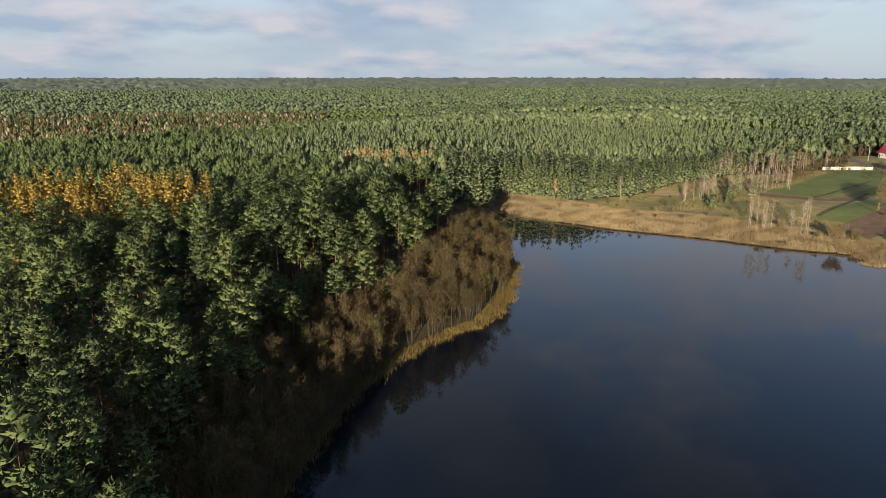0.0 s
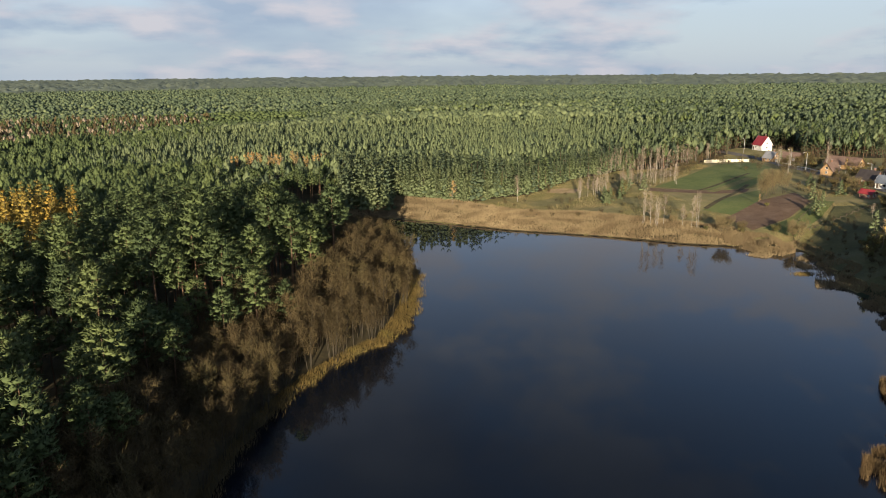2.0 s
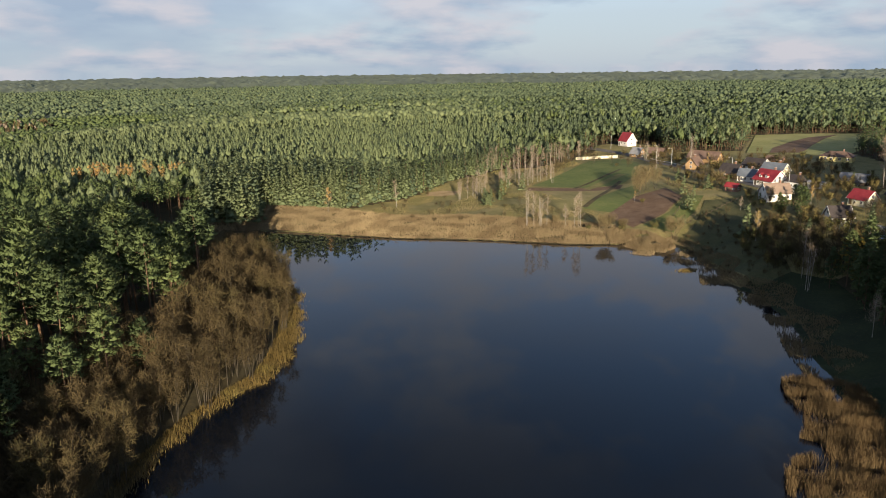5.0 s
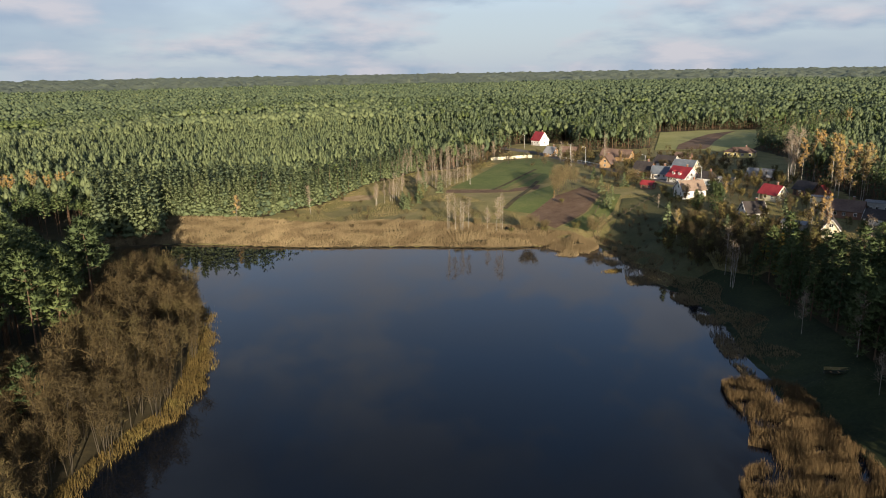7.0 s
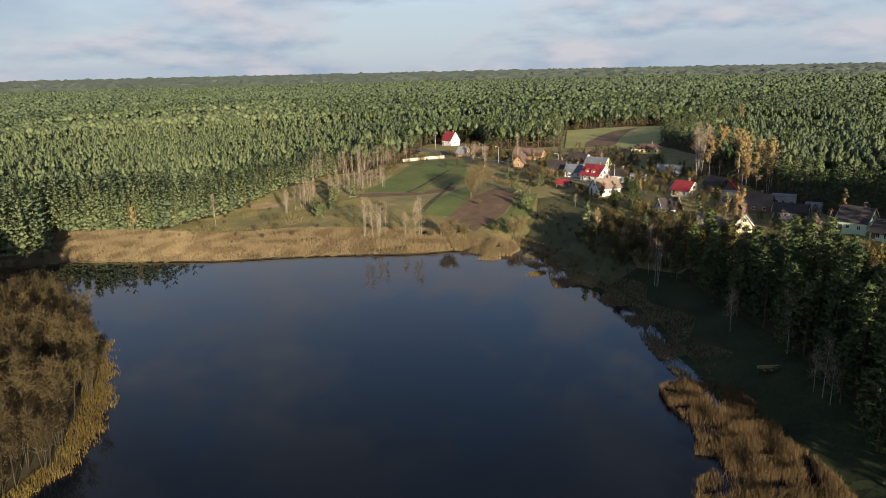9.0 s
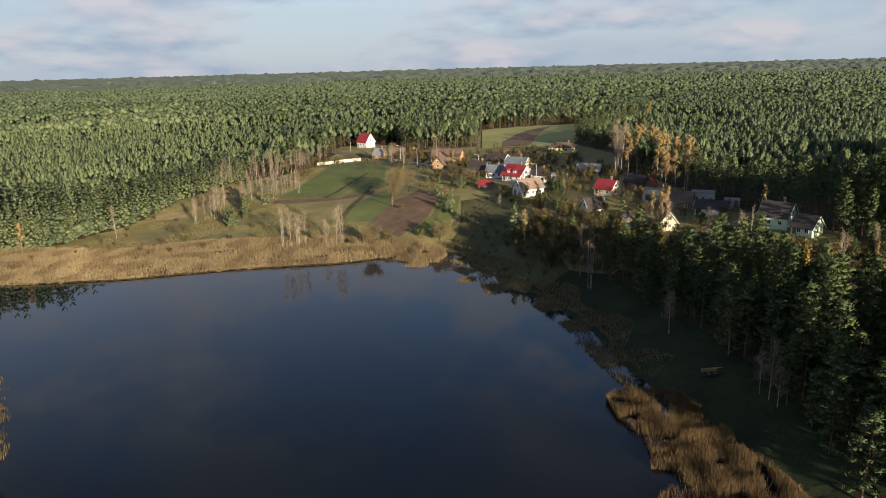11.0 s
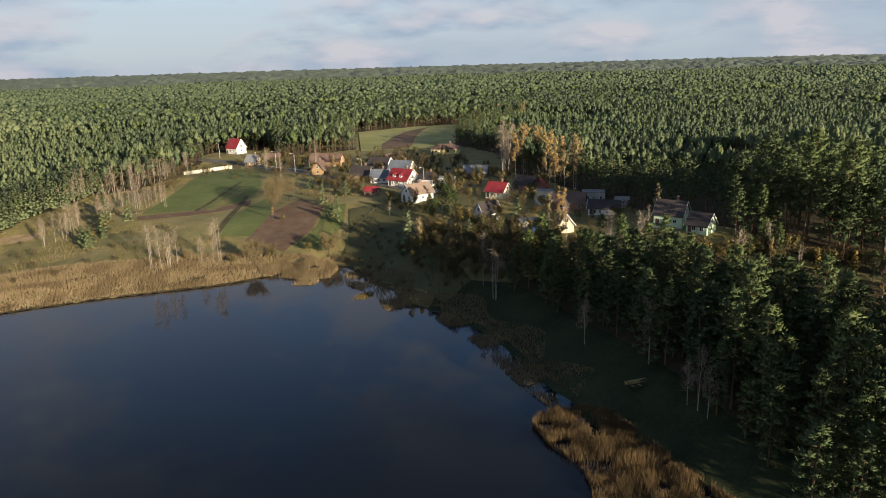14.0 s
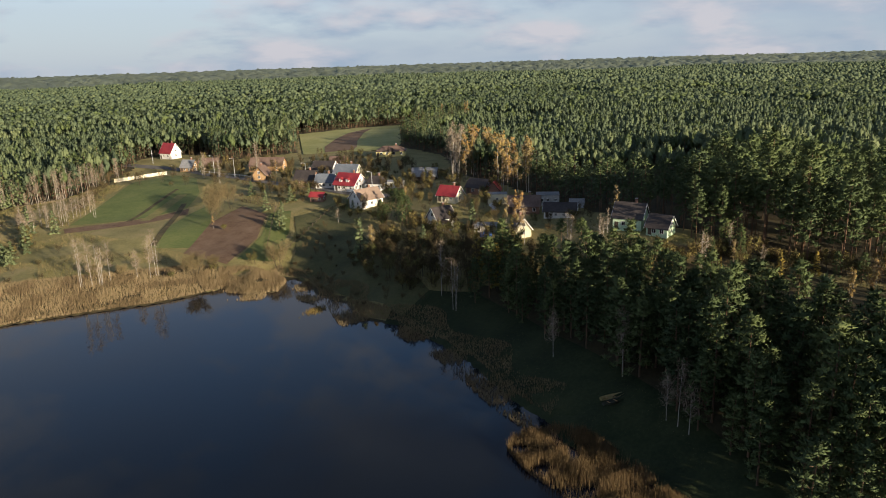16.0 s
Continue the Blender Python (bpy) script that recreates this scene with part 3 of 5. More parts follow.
def with_tufts(name, args, mat):
    v, f, t, soft = pine_crown(*args)
    return soup(name, v, f, mat, soft, tuft=t)


PINES = [[("trunk", soup("trunk", *pine_trunk(s, h), PINEBARK)), ("crown", with_tufts("crown", (s, h, bare, wide, 44, 36, 0.54), NEEDLES))]
         for s, h, bare, wide in ((1, 20, 0.60, 4.0), (2, 18, 0.56, 4.3), (3, 21, 0.62, 3.6), (4, 17, 0.54, 3.9), (5, 19, 0.58, 4.5), (6, 15.5, 0.50, 3.4))]
WOOD_PINES = [[("trunk", soup("trunk", *pine_trunk(s, h), PINEBARK)), ("crown", with_tufts("crown", (s, h, bare, wide, 50, 30, 0.58), NEEDLES))]
              for s, h, bare, wide in ((27, 20, 0.34, 3.9), (28, 18, 0.30, 4.0), (29, 21, 0.40, 3.6))]
FULL_PINES = [[("trunk", soup("trunk", *pine_trunk(s, h), PINEBARK)), ("crown", with_tufts("crown", (s, h, bare, wide, 52, 34, 0.54), NEEDLES))]
              for s, h, bare, wide in ((7, 18, 0.14, 3.7), (8, 16, 0.12, 3.8), (9, 19, 0.18, 3.6))]
PINE_MID = [[stem(h * 0.9), crown(1, s, h, bare, wide, 24, 12, 0.8, "dome", 1, 4)] for s, h, bare, wide in ((11, 20, 0.58, 3.9), (12, 18, 0.56, 4.1), (13, 21, 0.6, 3.7), (14, 17, 0.54, 3.8))]
SHADE_PINES = [[stem(h * 0.9), crown(1, s, h, bare, wide, 14, 0, 1.0, "dome", 1, 5)] for s, h, bare, wide in ((11, 20, 0.3, 4.6), (12, 18, 0.28, 4.8), (13, 21, 0.32, 4.4))]
PINE_OFF = [[stem(h * 0.9), far_crown(m, s, h, 6.2, wide, 7, 1, 4, 10, 0.8)] for m, s, h, wide in ((1, 15, 13.5, 1.9), (10, 16, 12, 2.0), (2, 17, 14.5, 1.8), (10, 25, 13, 2.0))]
YOUNG_MID = [[crown(m, s, h, 0.08, wide * 1.15, 15, 8, 0.7, "cone", 1, 4)] for m, s, h, wide in ((2, 21, 11, 1.8), (2, 22, 9.0, 1.7), (10, 23, 12, 1.8), (2, 26, 10, 1.9))]
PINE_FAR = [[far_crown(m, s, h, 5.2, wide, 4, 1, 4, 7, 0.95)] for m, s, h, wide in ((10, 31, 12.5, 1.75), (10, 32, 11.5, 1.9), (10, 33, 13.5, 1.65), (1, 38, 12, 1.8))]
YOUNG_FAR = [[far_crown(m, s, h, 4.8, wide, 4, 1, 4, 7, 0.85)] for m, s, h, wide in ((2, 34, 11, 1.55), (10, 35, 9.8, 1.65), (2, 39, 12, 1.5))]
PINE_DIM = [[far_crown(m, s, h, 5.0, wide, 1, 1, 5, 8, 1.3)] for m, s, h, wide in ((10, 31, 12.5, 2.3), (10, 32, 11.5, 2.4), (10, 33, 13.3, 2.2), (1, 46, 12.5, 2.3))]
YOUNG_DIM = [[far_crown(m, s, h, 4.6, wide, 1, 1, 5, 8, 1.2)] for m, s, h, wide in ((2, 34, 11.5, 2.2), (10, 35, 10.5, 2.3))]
PINE_DOT = [[far_crown(m, s, h, 5.0, wide, 1, 1, 4)] for m, s, h, wide in ((10, 43, 12.5, 3.0), (2, 44, 11.0, 3.2), (10, 45, 13.5, 2.8))]


def old_west(rows, dark):
    """West of the lake the woods are old dark pine."""
    return [(x, y, s, a, dark if x < -20 + 25 * math.sin(y / 60) else k) for x, y, s, a, k in rows]


def aged(rows):
    grown = stand_height(np.array([r[0] for r in rows]), np.array([r[1] for r in rows]))
    return [(x, y, s * g, a, k) for (x, y, s, a, k), g in zip(rows, grown)]


rng = np.random.default_rng(7)


def jittered(x0, x1, y0, y1, step):
    gx, gy = np.meshgrid(np.arange(x0, x1, step), np.arange(y0, y1, step))
    gx, gy = gx.ravel() + rng.uniform(-0.42, 0.42, gx.size) * step, gy.ravel() + rng.uniform(-0.42, 0.42, gy.size) * step
    return gx, gy


def seen(x, y, slack=2.0):
    """Inside the fan that the flight looks over."""
    a, b = np.degrees(np.arctan2(x + 9, y + 53)), np.degrees(np.arctan2(x - 11, y - 24))
    return (a > -30 - slack) & ((b < 93 + slack) | (a < 60)) & (y > -60)


def rows_of(x, y, lo=0.8, hi=1.15):
    return list(zip(x, y, rng.uniform(lo, hi, len(x)), rng.uniform(0, 360, len(x)), rng.integers(0, 12, len(x))))


NECK_X = [-2, -5, -8, -15, -24]
LARCH_STAND = [(-150, 150), (-146, 222), (-84, 216), (-70, 170), (-80, 148), (-110, 136)]
BARE_CLEARING = [(-40, 330), (20, 340), (30, 362), (-45, 356)]

# the wood south of the green house stands tall, the wood behind it lower
def wood_age(x, y):
    return np.where((x > 176) & (x < 300) & (y < 68), 1.15, np.where((x > 200) & (x < 300) & (y >= 68) & (y < 135), 0.74, 1.0))


# woods near the lake
def by_open(x, y, reach=24):
    out = np.zeros(np.shape(x), bool)
    for a in range(8):
        out |= in_polygon(x + reach * math.cos(a * 0.785), y + reach * math.sin(a * 0.785), OPEN_LAND)
    return out


nx, ny = jittered(-190, 560, -90, 420, 5.9)
sd = shore_distance(nx, ny)
wood = (sd > 3) & ((sd > 14) | (nx < 60) | (ny < 40)) & ~in_polygon(nx, ny, OPEN_LAND) & ~in_polygon(nx, ny, LARCH_STAND) & ~in_polygon(nx, ny, BARE_CLEARING)
west = (nx < 30) & (ny < 262)
alder_band = west & (ny > 24) & (sd < np.where(ny < 105, 11, 19))
north = (ny > 255) & (nx > 8) & (nx < 175) & ~west
near_range = (np.hypot(nx, ny) < 330) | by_open(nx, ny)
shade = ((np.hypot(nx - 0, ny - 0) < 150) & (ny < 60)) | ((nx > 90) & (nx < 260) & (ny > -80) & (ny < 70))
keep = wood & near_range & (seen(nx, ny) | shade)
def NECK(y):
    return np.interp(y, [165, 185, 205, 235, 262], NECK_X)


thin = rng.random(len(nx)) < 0.9
stand = (nx > 90) & (nx < 170) & (ny < 110)
pines = keep & (thin | (ny < 20)) & ~alder_band & ~north & (~west | (sd > np.where(ny < 24, 3, np.where(ny < 105, 11, 17)))) & ~((nx > NECK(ny)) & (nx < 40) & (ny > 165) & (ny < 262))
front = np.where(west, np.hypot(nx + 9, ny + 40), np.hypot(nx - 11, ny - 15))
order = np.argsort(np.where(pines & seen(nx, ny, 0), front, 1e9))
first = order[:300]
STAND = [(104, 30), (111, 36), (119, 45), (127, 56), (133, 63), (140, 76), (148, 88), (152, 100), (162, 96), (163, 82), (159, 70), (155, 61), (149, 51), (145, 41), (141, 32), (134, 22), (126, 12), (98, 12)]
sx_, sy_ = jittered(96, 166, 10, 102, 4.8)
sk_ = in_polygon(sx_, sy_, STAND)
tree_things("bank_pine", FULL_PINES, [(x, y, s * (1.16 if y < 58 else 1 if y < 74 else 0.8), a, k) for x, y, s, a, k in rows_of(sx_[sk_], sy_[sk_], 0.58, 1.06)], "dark green pine with boughs down to the ground", "pine tree", "pines on the bank")
tip = (nx > -40) & (nx < 30) & (ny > 100) & (ny < 215)
near_rows = [(x, y, s * float(wood_age(x, y)) * (0.9 if st else 1.3 if tp else 1.08), a, k) for (x, y, s, a, k), st, tp in zip(rows_of(nx[first], ny[first], 0.68, 1.12), stand[first], tip[first])]
tree_things("pine_tree", WOOD_PINES, [r for r, st in zip(near_rows, stand[first]) if not st and r[0] > 165], "dark green Scots pine in the dense wood", "pine tree", "pines behind the glade")
tree_things("pine_tree", PINES, [r for r, st in zip(near_rows, stand[first]) if not st and r[0] <= 165], "tall dark green Scots pine with a bare reddish trunk", "pine tree", "pines round the lake")
tree_things("bank_pine", FULL_PINES, [r for r, st in zip(near_rows, stand[first]) if st], "dark green pine with boughs down to the ground", "pine tree", "pines on the bank")
rest = pines.copy()
rest[first] = False
nearer = (front < 190) | (~seen(nx, ny))
for wood_name, sel, kinds in (("near_pine_wood", rest & nearer & seen(nx, ny, 7), PINE_MID), ("bank_pine_wood", rest & nearer & ~seen(nx, ny, 7), SHADE_PINES)):
    grown = np.where(nx[sel] > 126, 0.6, np.where(nx[sel] > 60, 1.05, np.where(nx[sel] < -66, 0.95, 1.15)))
    forest_stuff(wood_name, kinds, [(x, y, s * g, a, k) for (x, y, s, a, k), g in zip(rows_of(nx[sel], ny[sel], 0.75, 1.15), grown)], "dense dark green pine wood on the near banks")
FIELD_SOUTH = [(300, 185), (335, 255), (410, 278), (520, 305), (520, 215), (400, 190)]
ox, oy = jittered(-190, 560, -60, 420, 4.3)
of = np.where((ox < 30) & (oy < 262), np.hypot(ox + 9, oy + 40), np.hypot(ox - 11, oy - 15))
outer = (shore_distance(ox, oy) > 21) & ~in_polygon(ox, oy, OPEN_LAND) & ~in_polygon(ox, oy, LARCH_STAND) & ~in_polygon(ox, oy, BARE_CLEARING) & ((np.hypot(ox, oy) < 330) | by_open(ox, oy)) & seen(ox, oy) & (of >= 190)
outer &= ~((oy > 255) & (ox > 8) & (ox < 175) & ~((ox < 30) & (oy < 262))) & ~((ox > NECK(oy)) & (ox < 40) & (oy > 165) & (oy < 262)) & (rng.random(len(ox)) < 0.9)
for wood_name, sel, kinds, words in (("pine_wood", outer & (of < 265), PINE_MID, "dense dark green pine wood round the lake"), ("outer_pine_wood", outer & (of >= 265), PINE_OFF, "dense dark green pine wood behind the shore")):
    grown = wood_age(ox[sel], oy[sel]) * np.where(in_polygon(ox[sel], oy[sel], FIELD_SOUTH), 0.72, 1) * (0.72 if kinds is PINE_MID else 1)
    forest_stuff(wood_name, kinds, old_west([(x, y, s * g, a, k) for (x, y, s, a, k), g in zip(rows_of(ox[sel], oy[sel], 0.74, 1.2), grown)], 0), words)
ex_, ey_ = jittered(60, 545, -20, 400, 4.2)
edge = by_open(ex_, ey_, 11) & (ey_ > np.where(ex_ < 170, 270, 75)) & ~in_polygon(ex_, ey_, OPEN_LAND) & (shore_distance(ex_, ey_) > 20)
EDGE_PINES = [[stem(h * 0.9), crown(m, s, h, bare, wide, 14, 8, 0.8)] for m, s, h, bare, wide in ((10, 18, 15, 0.12, 2.5), (10, 19, 12, 0.08, 2.5), (1, 20, 17, 0.2, 2.7))]
forest_stuff("forest_edge", EDGE_PINES, rows_of(ex_[edge], ey_[edge], 0.6, 1.1), "dense young pines along the forest's edge")
yx, yy = jittered(5, 180, 250, 362, 3.0)
yk = ((np.hypot(yx, yy) < 330) | by_open(yx, yy)) & (yx > 8) & (yx < 175) & (shore_distance(yx, yy) > 8) & ~in_polygon(yx, yy, OPEN_LAND) & ~in_polygon(yx, yy, BARE_CLEARING) & seen(yx, yy)
forest_stuff("young_pine_wood", YOUNG_MID, [(x, y, s * float(np.interp(x, [55, 125], [1.5, 1.0])), a, k) for x, y, s, a, k in rows_of(yx[yk], yy[yk], 0.75, 1.15)], "dense young pine plantation behind the reeds")

# woods farther off
FAR_VALLEY = [(-330, 440), (-270, 430), (-200, 470), (-170, 560), (-160, 700), (-120, 860), (-110, 960), (-200, 960), (-420, 960), (-600, 900), (-480, 650)]
fx, fy = jittered(-520, 1010, -80, 1050, 4.3)
fd = np.hypot(fx, fy)
ok = (fd >= 325) & (fd < 1000) & ~by_open(fx, fy) & seen(fx, fy) & ~in_polygon(fx, fy, OPEN_LAND) & ~in_polygon(fx, fy, BARE_CLEARING) & ~in_polygon(fx, fy, FAR_VALLEY)
ok &= rng.random(len(fx)) < np.clip(1.5 - fd / 900, 0.42, 1)
drift_ = rng.normal(size=len(fx)) * 26 + 30 * np.sin(fx * 0.021) * np.sin(fy * 0.017 + 1)
light = (fx < 215 + 0.15 * fy + drift_) & (fx > -70 - 0.1 * fy + drift_) & (fy < 760 + 2 * drift_)
close = fd < 620
forest_stuff("distant_pine_wood", PINE_FAR, old_west(aged([(x, y, s * (0.72 if f else 1), a, k) for (x, y, s, a, k), f in zip(rows_of(fx[ok & ~light & close], fy[ok & ~light & close], 0.74, 1.22), in_polygon(fx[ok & ~light & close], fy[ok & ~light & close], FIELD_SOUTH))]), 3), "wide dark green pine forest behind the village")
forest_stuff("distant_young_wood", YOUNG_FAR, aged(rows_of(fx[ok & light & close], fy[ok & light & close], 0.76, 1.22)), "lighter green pine plantation beyond the lake")
forest_stuff("remote_pine_wood", PINE_DIM, old_west(aged(rows_of(fx[ok & ~light & ~close], fy[ok & ~light & ~close], 0.85, 1.15)), 3), "dark green pine forest far off")
forest_stuff("remote_young_wood", YOUNG_DIM, aged(rows_of(fx[ok & light & ~close], fy[ok & light & ~close], 0.9, 1.18)), "lighter green pine plantation far off")
qa, qd = rng.uniform(math.radians(-37), math.radians(104), 44000), np.sqrt(rng.uniform(985 ** 2, 2000 ** 2, 44000))
qx, qy = np.sin(qa) * qd, np.cos(qa) * qd
qk = seen(qx, qy)
forest_stuff("horizon_pine_wood", PINE_DOT, aged(rows_of(qx[qk], qy[qk], 0.9, 1.2)), "green pine forest towards the horizon")
# dark sheet that closes the woods below the crowns, coloured as shaded gaps
ua, ud = np.meshgrid(np.radians(np.arange(-36, 104, 0.4)), 255 * (1020 / 255) ** np.linspace(0, 1, 110))
ux, uy = (np.sin(ua) * ud).ravel(), (np.cos(ua) * ud).ravel()
cols = ua.shape[1]
i = np.arange((ua.shape[0] - 1) * cols).reshape(-1, cols)[:, :-1].ravel()
quads = np.stack([i, i + cols, i + 1 + cols, i + 1], 1)
mx, my = ux[quads].mean(1), uy[quads].mean(1)
quads = quads[~in_polygon(mx, my, OPEN_LAND) & ~by_open(mx, my, 16) & ~in_polygon(mx, my, FAR_VALLEY) & ~in_polygon(mx, my, BARE_CLEARING) & ((np.hypot(mx, my) > 330) | ((mx > 12) & (mx < 172) & (shore_distance(mx, my) > 12)))]
# the shade between crowns is painted as this dark green
GAPSHADE = material("understorey", mottled((0.030, 0.042, 0.018), (0.048, 0.064, 0.026), (0.066, 0.084, 0.034), 0.5, 0.03), 0.95)
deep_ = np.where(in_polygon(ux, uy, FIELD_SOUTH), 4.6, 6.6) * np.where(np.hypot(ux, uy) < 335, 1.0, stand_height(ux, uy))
tagged(new("understorey", soup("understorey", np.stack([ux, uy, ground_height(ux, uy) + deep_ + rng.normal(size=ux.shape) * 0.8], 1), quads, GAPSHADE)), "dark green sheet for the shaded gaps under the pines", "forest", "", "stuff")


# bare brown woods round the far valley
BROWN_FAR = [[stem(h * 0.8, 0.25, 9), far_crown(m, s, h, 7.0, w_, 3, 1, 5, 3, 1.4)] for m, s, h, w_ in ((5, 36, 17, 2.6), (10, 37, 14, 2.4), (1, 40, 16, 2.3), (1, 41, 15, 2.4), (8, 42, 16, 1.9))]
# dark litter sheet stands in for the deep shade in the valley
patch("valley_floor", FAR_VALLEY, LITTER, 0.4, "wooded valley bottom far off, dark in place of deep shade", "ground", 20)
vx, vy = jittered(-600, -105, 430, 990, 7.0)
rim = in_polygon(vx, vy, FAR_VALLEY) & (np.hypot(vx, vy) > 600 + 40 * np.sin(vx * 0.04)) & seen(vx, vy)
forest_stuff("bare_valley_wood", BROWN_FAR, rows_of(vx[rim], vy[rim], 0.6, 1.1), "brown leafless trees on a far valley side")


# forest to the horizon
def canopy(x, y):
    d = np.hypot(x, y)
    cell = 4 + d / 260
    bumps = np.zeros(x.shape)
    for k, a in ((1.9, 0.7), (1.0, 2.1), (0.43, 4.0)):
        ca, sa = math.cos(a), math.sin(a)
        u, v = (x * ca + y * sa) * k / cell * 3.1, (y * ca - x * sa) * k / cell * 3.1
        bumps += (0.35 + 0.4 * k) * np.sin(u + 1.7 * np.sin(v * 0.7)) * np.sin(v + 1.3 * np.sin(u * 0.6))
    return ground_height(x, y) + np.interp(d, [1500, 2000, 2300], [6.0, 7.5, 10.5]) * stand_height(x, y) + 0.6 * bumps + rng.normal(size=x.shape) * np.interp(d, [1800, 2300], [1.0, 4.2])


ang = np.radians(np.arange(-38, 106, 0.26))
dist = 980 * (4680 / 980) ** (np.linspace(0, 1, 150))
ga, gd = np.meshgrid(ang, dist)
ga, gd = ga + rng.normal(size=ga.shape) * 0.0008, gd * (1 + rng.normal(size=gd.shape) * 0.002)
cx, cy = (np.sin(ga) * gd).ravel(), (np.cos(ga) * gd).ravel()
i = np.arange((len(dist) - 1) * len(ang)).reshape(-1, len(ang))[:, :-1].ravel()
# distance haze is put into this canopy's colour: paler and bluer greens
HAZYWOODS = material("haze-paled far canopy", mottled((0.120, 0.148, 0.110), (0.160, 0.192, 0.136), (0.205, 0.236, 0.165), 0.12, 0.008), 0.9)
far_mesh = soup("far_forest", np.stack([cx, cy, canopy(cx, cy)], 1), np.stack([i, i + len(ang), i + 1 + len(ang), i + 1], 1), HAZYWOODS)
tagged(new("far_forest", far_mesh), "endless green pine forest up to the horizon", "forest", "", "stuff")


# bare alders along the western shore
def bare_set(seed, high, wide, stems, twigs, thick, bark, twig_mat, leaves=None, lean=0.5):
    wood, (tv, tf, tt), ends = bare_tree(seed, high, wide, stems, twigs, thick, lean)
    parts = [("trunk", soup("trunk", *wood, bark)), ("branchwork", soup("branchwork", tv, tf, twig_mat, tuft=tt))]
    if leaves:
        mat, per, size, low = leaves
        up = ends[ends[:, 2] > low * high]
        v, f, t, soft = scattered_tufts(np.random.default_rng(seed), up, np.full((len(up), 3), 0.7), per, size, 0.3)
        parts.append(("crown", soup("crown", v, f, mat, soft, tuft=t)))
    return parts


ALDERS = [bare_set(40 + i, h, w_ * 1.1, st, 950, 0.085, DARKBARK, TWIGS) for i, (h, w_, st) in enumerate(((11, 3.2, 3), (12.5, 3.4, 4), (9.5, 2.8, 3), (13, 3.0, 2), (8, 2.8, 4)))]
ax_, ay_ = jittered(-70, 30, 10, 262, 3.6)
ad = shore_distance(ax_, ay_)
al = (ad > 0.3) & (ad < np.where(ay_ > 172, 30, 22)) & (ax_ < 26) & seen(ax_, ay_) & (ay_ < 214) & ((ay_ < 190) | (rng.random(len(ay_)) < 0.5))
al &= rng.random(len(ax_)) < np.clip(1.6 - ad / 26, 0.5, 1)
al_at = [(x, y, s * float(np.interp(y, [150, 175, 214], [1.05, 0.95, 0.75])), a, k) for x, y, s, a, k in rows_of(ax_[al], ay_[al], 0.75, 1.12)]
tree_things("alder_tree", ALDERS, al_at[:310], "leafless brown alder with several slim stems", "alder tree", "alders along the shore")
if len(al_at) > 310:
    tree_things("alder_tree", ALDERS, al_at[310:], "leafless brown alder with several slim stems", "alder tree", "alders along the shore")

# larches
LARCHES = [[("trunk", soup("trunk", *limb([(0, 0, -0.3), (0, 0, h * 0.6), (0, 0, h)], [0.17, 0.1, 0.02]), DARKBARK)),
            ("crown", with_tufts("crown", (60 + i, h, 0.12, wd * 1.35, 36, 14, 0.46, "cone"), GOLD))] for i, (h, wd) in enumerate(((15, 2.3), (13, 2.0), (16.5, 2.2), (11, 1.9)))]
lx, ly = jittered(-155, -65, 132, 240, 5.0)
ls = in_polygon(lx, ly, LARCH_STAND)
tree_things("larch_tree", LARCHES, rows_of(lx[ls], ly[ls], 1.0, 1.35), "golden autumn larch among dark pines", "larch tree", "golden larches")
tree_things("larch_tree", LARCHES, [(161, 102, 0.95, 0, 0), (158, 95, 1.0, 70, 1), (186, 104, 0.5, 20, 2), (171, 57, 0.55, 0, 3), (179, 35, 0.5, 0, 1), (182, 28, 0.55, 40, 3), (175, 47, 0.35, 0, 1)],
            "dull golden larch on the shaded bank", "larch tree", "larches on the bank")

# birches
BARE_BIRCH = [bare_set(70 + i, h, w_ * 0.85, st, 300, 0.095, WHITEBARK, PINKTWIGS, None, 0.3) for i, (h, w_, st) in enumerate(((13, 2.4, 1), (14.5, 2.6, 2), (11, 2.0, 1), (12.5, 2.6, 3)))]
LEAF_BIRCH = [bare_set(80 + i, h, w_, st, 260, 0.10, WHITEBARK, PINKTWIGS, (YELLOW, 11, 0.42, 0.36), 0.3) for i, (h, w_, st) in enumerate(((16, 3.0, 1), (14, 2.6, 1), (17, 3.0, 2)))]
tree_things("bare_birch", BARE_BIRCH, [(120, 203, 1.0, 0, 1), (121.5, 200, 1.02, 40, 0), (123.5, 199, 0.95, 80, 3), (127, 200, 0.9, 120, 0), (132, 195, 0.85, 150, 2), (134, 192, 0.95, 200, 0), (136.5, 192, 0.98, 240, 1)],
            "leafless white-stemmed birch standing in the reeds", "birch tree", "birches at the reeds")
tree_things("bare_birch", BARE_BIRCH, [(88, 262, 0.92, 10, 0), (131, 70, 1.0, 0, 2), (126, 55, 1.0, 30, 0), (116, 45, 0.85, 60, 2), (115, 43, 0.9, 90, 0), (113.5, 41, 0.9, 120, 2), (153, 108, 1.0, 0, 1), (147.5, 101, 1.05, 60, 3),
                                       (192, 170, 0.55, 0, 2), (175, 51, 0.8, 0, 3), (186, 47, 0.6, 0, 1), (181, 39, 0.5, 0, 3), (-52, 65, 1.15, 0, 3), (-50.5, 64, 1.05, 80, 1), (227, 263, 0.9, 0, 1), (237, 284, 0.95, 0, 3), (239, 252, 1.2, 0, 1),
                                       (178, 76, 0.8, 0, 3), (190, 78, 0.5, 0, 1), (186, 100, 0.9, 0, 0), (178, 84, 0.9, 70, 3)],
            "leafless white-stemmed birch on open ground", "birch tree", "scattered birches")
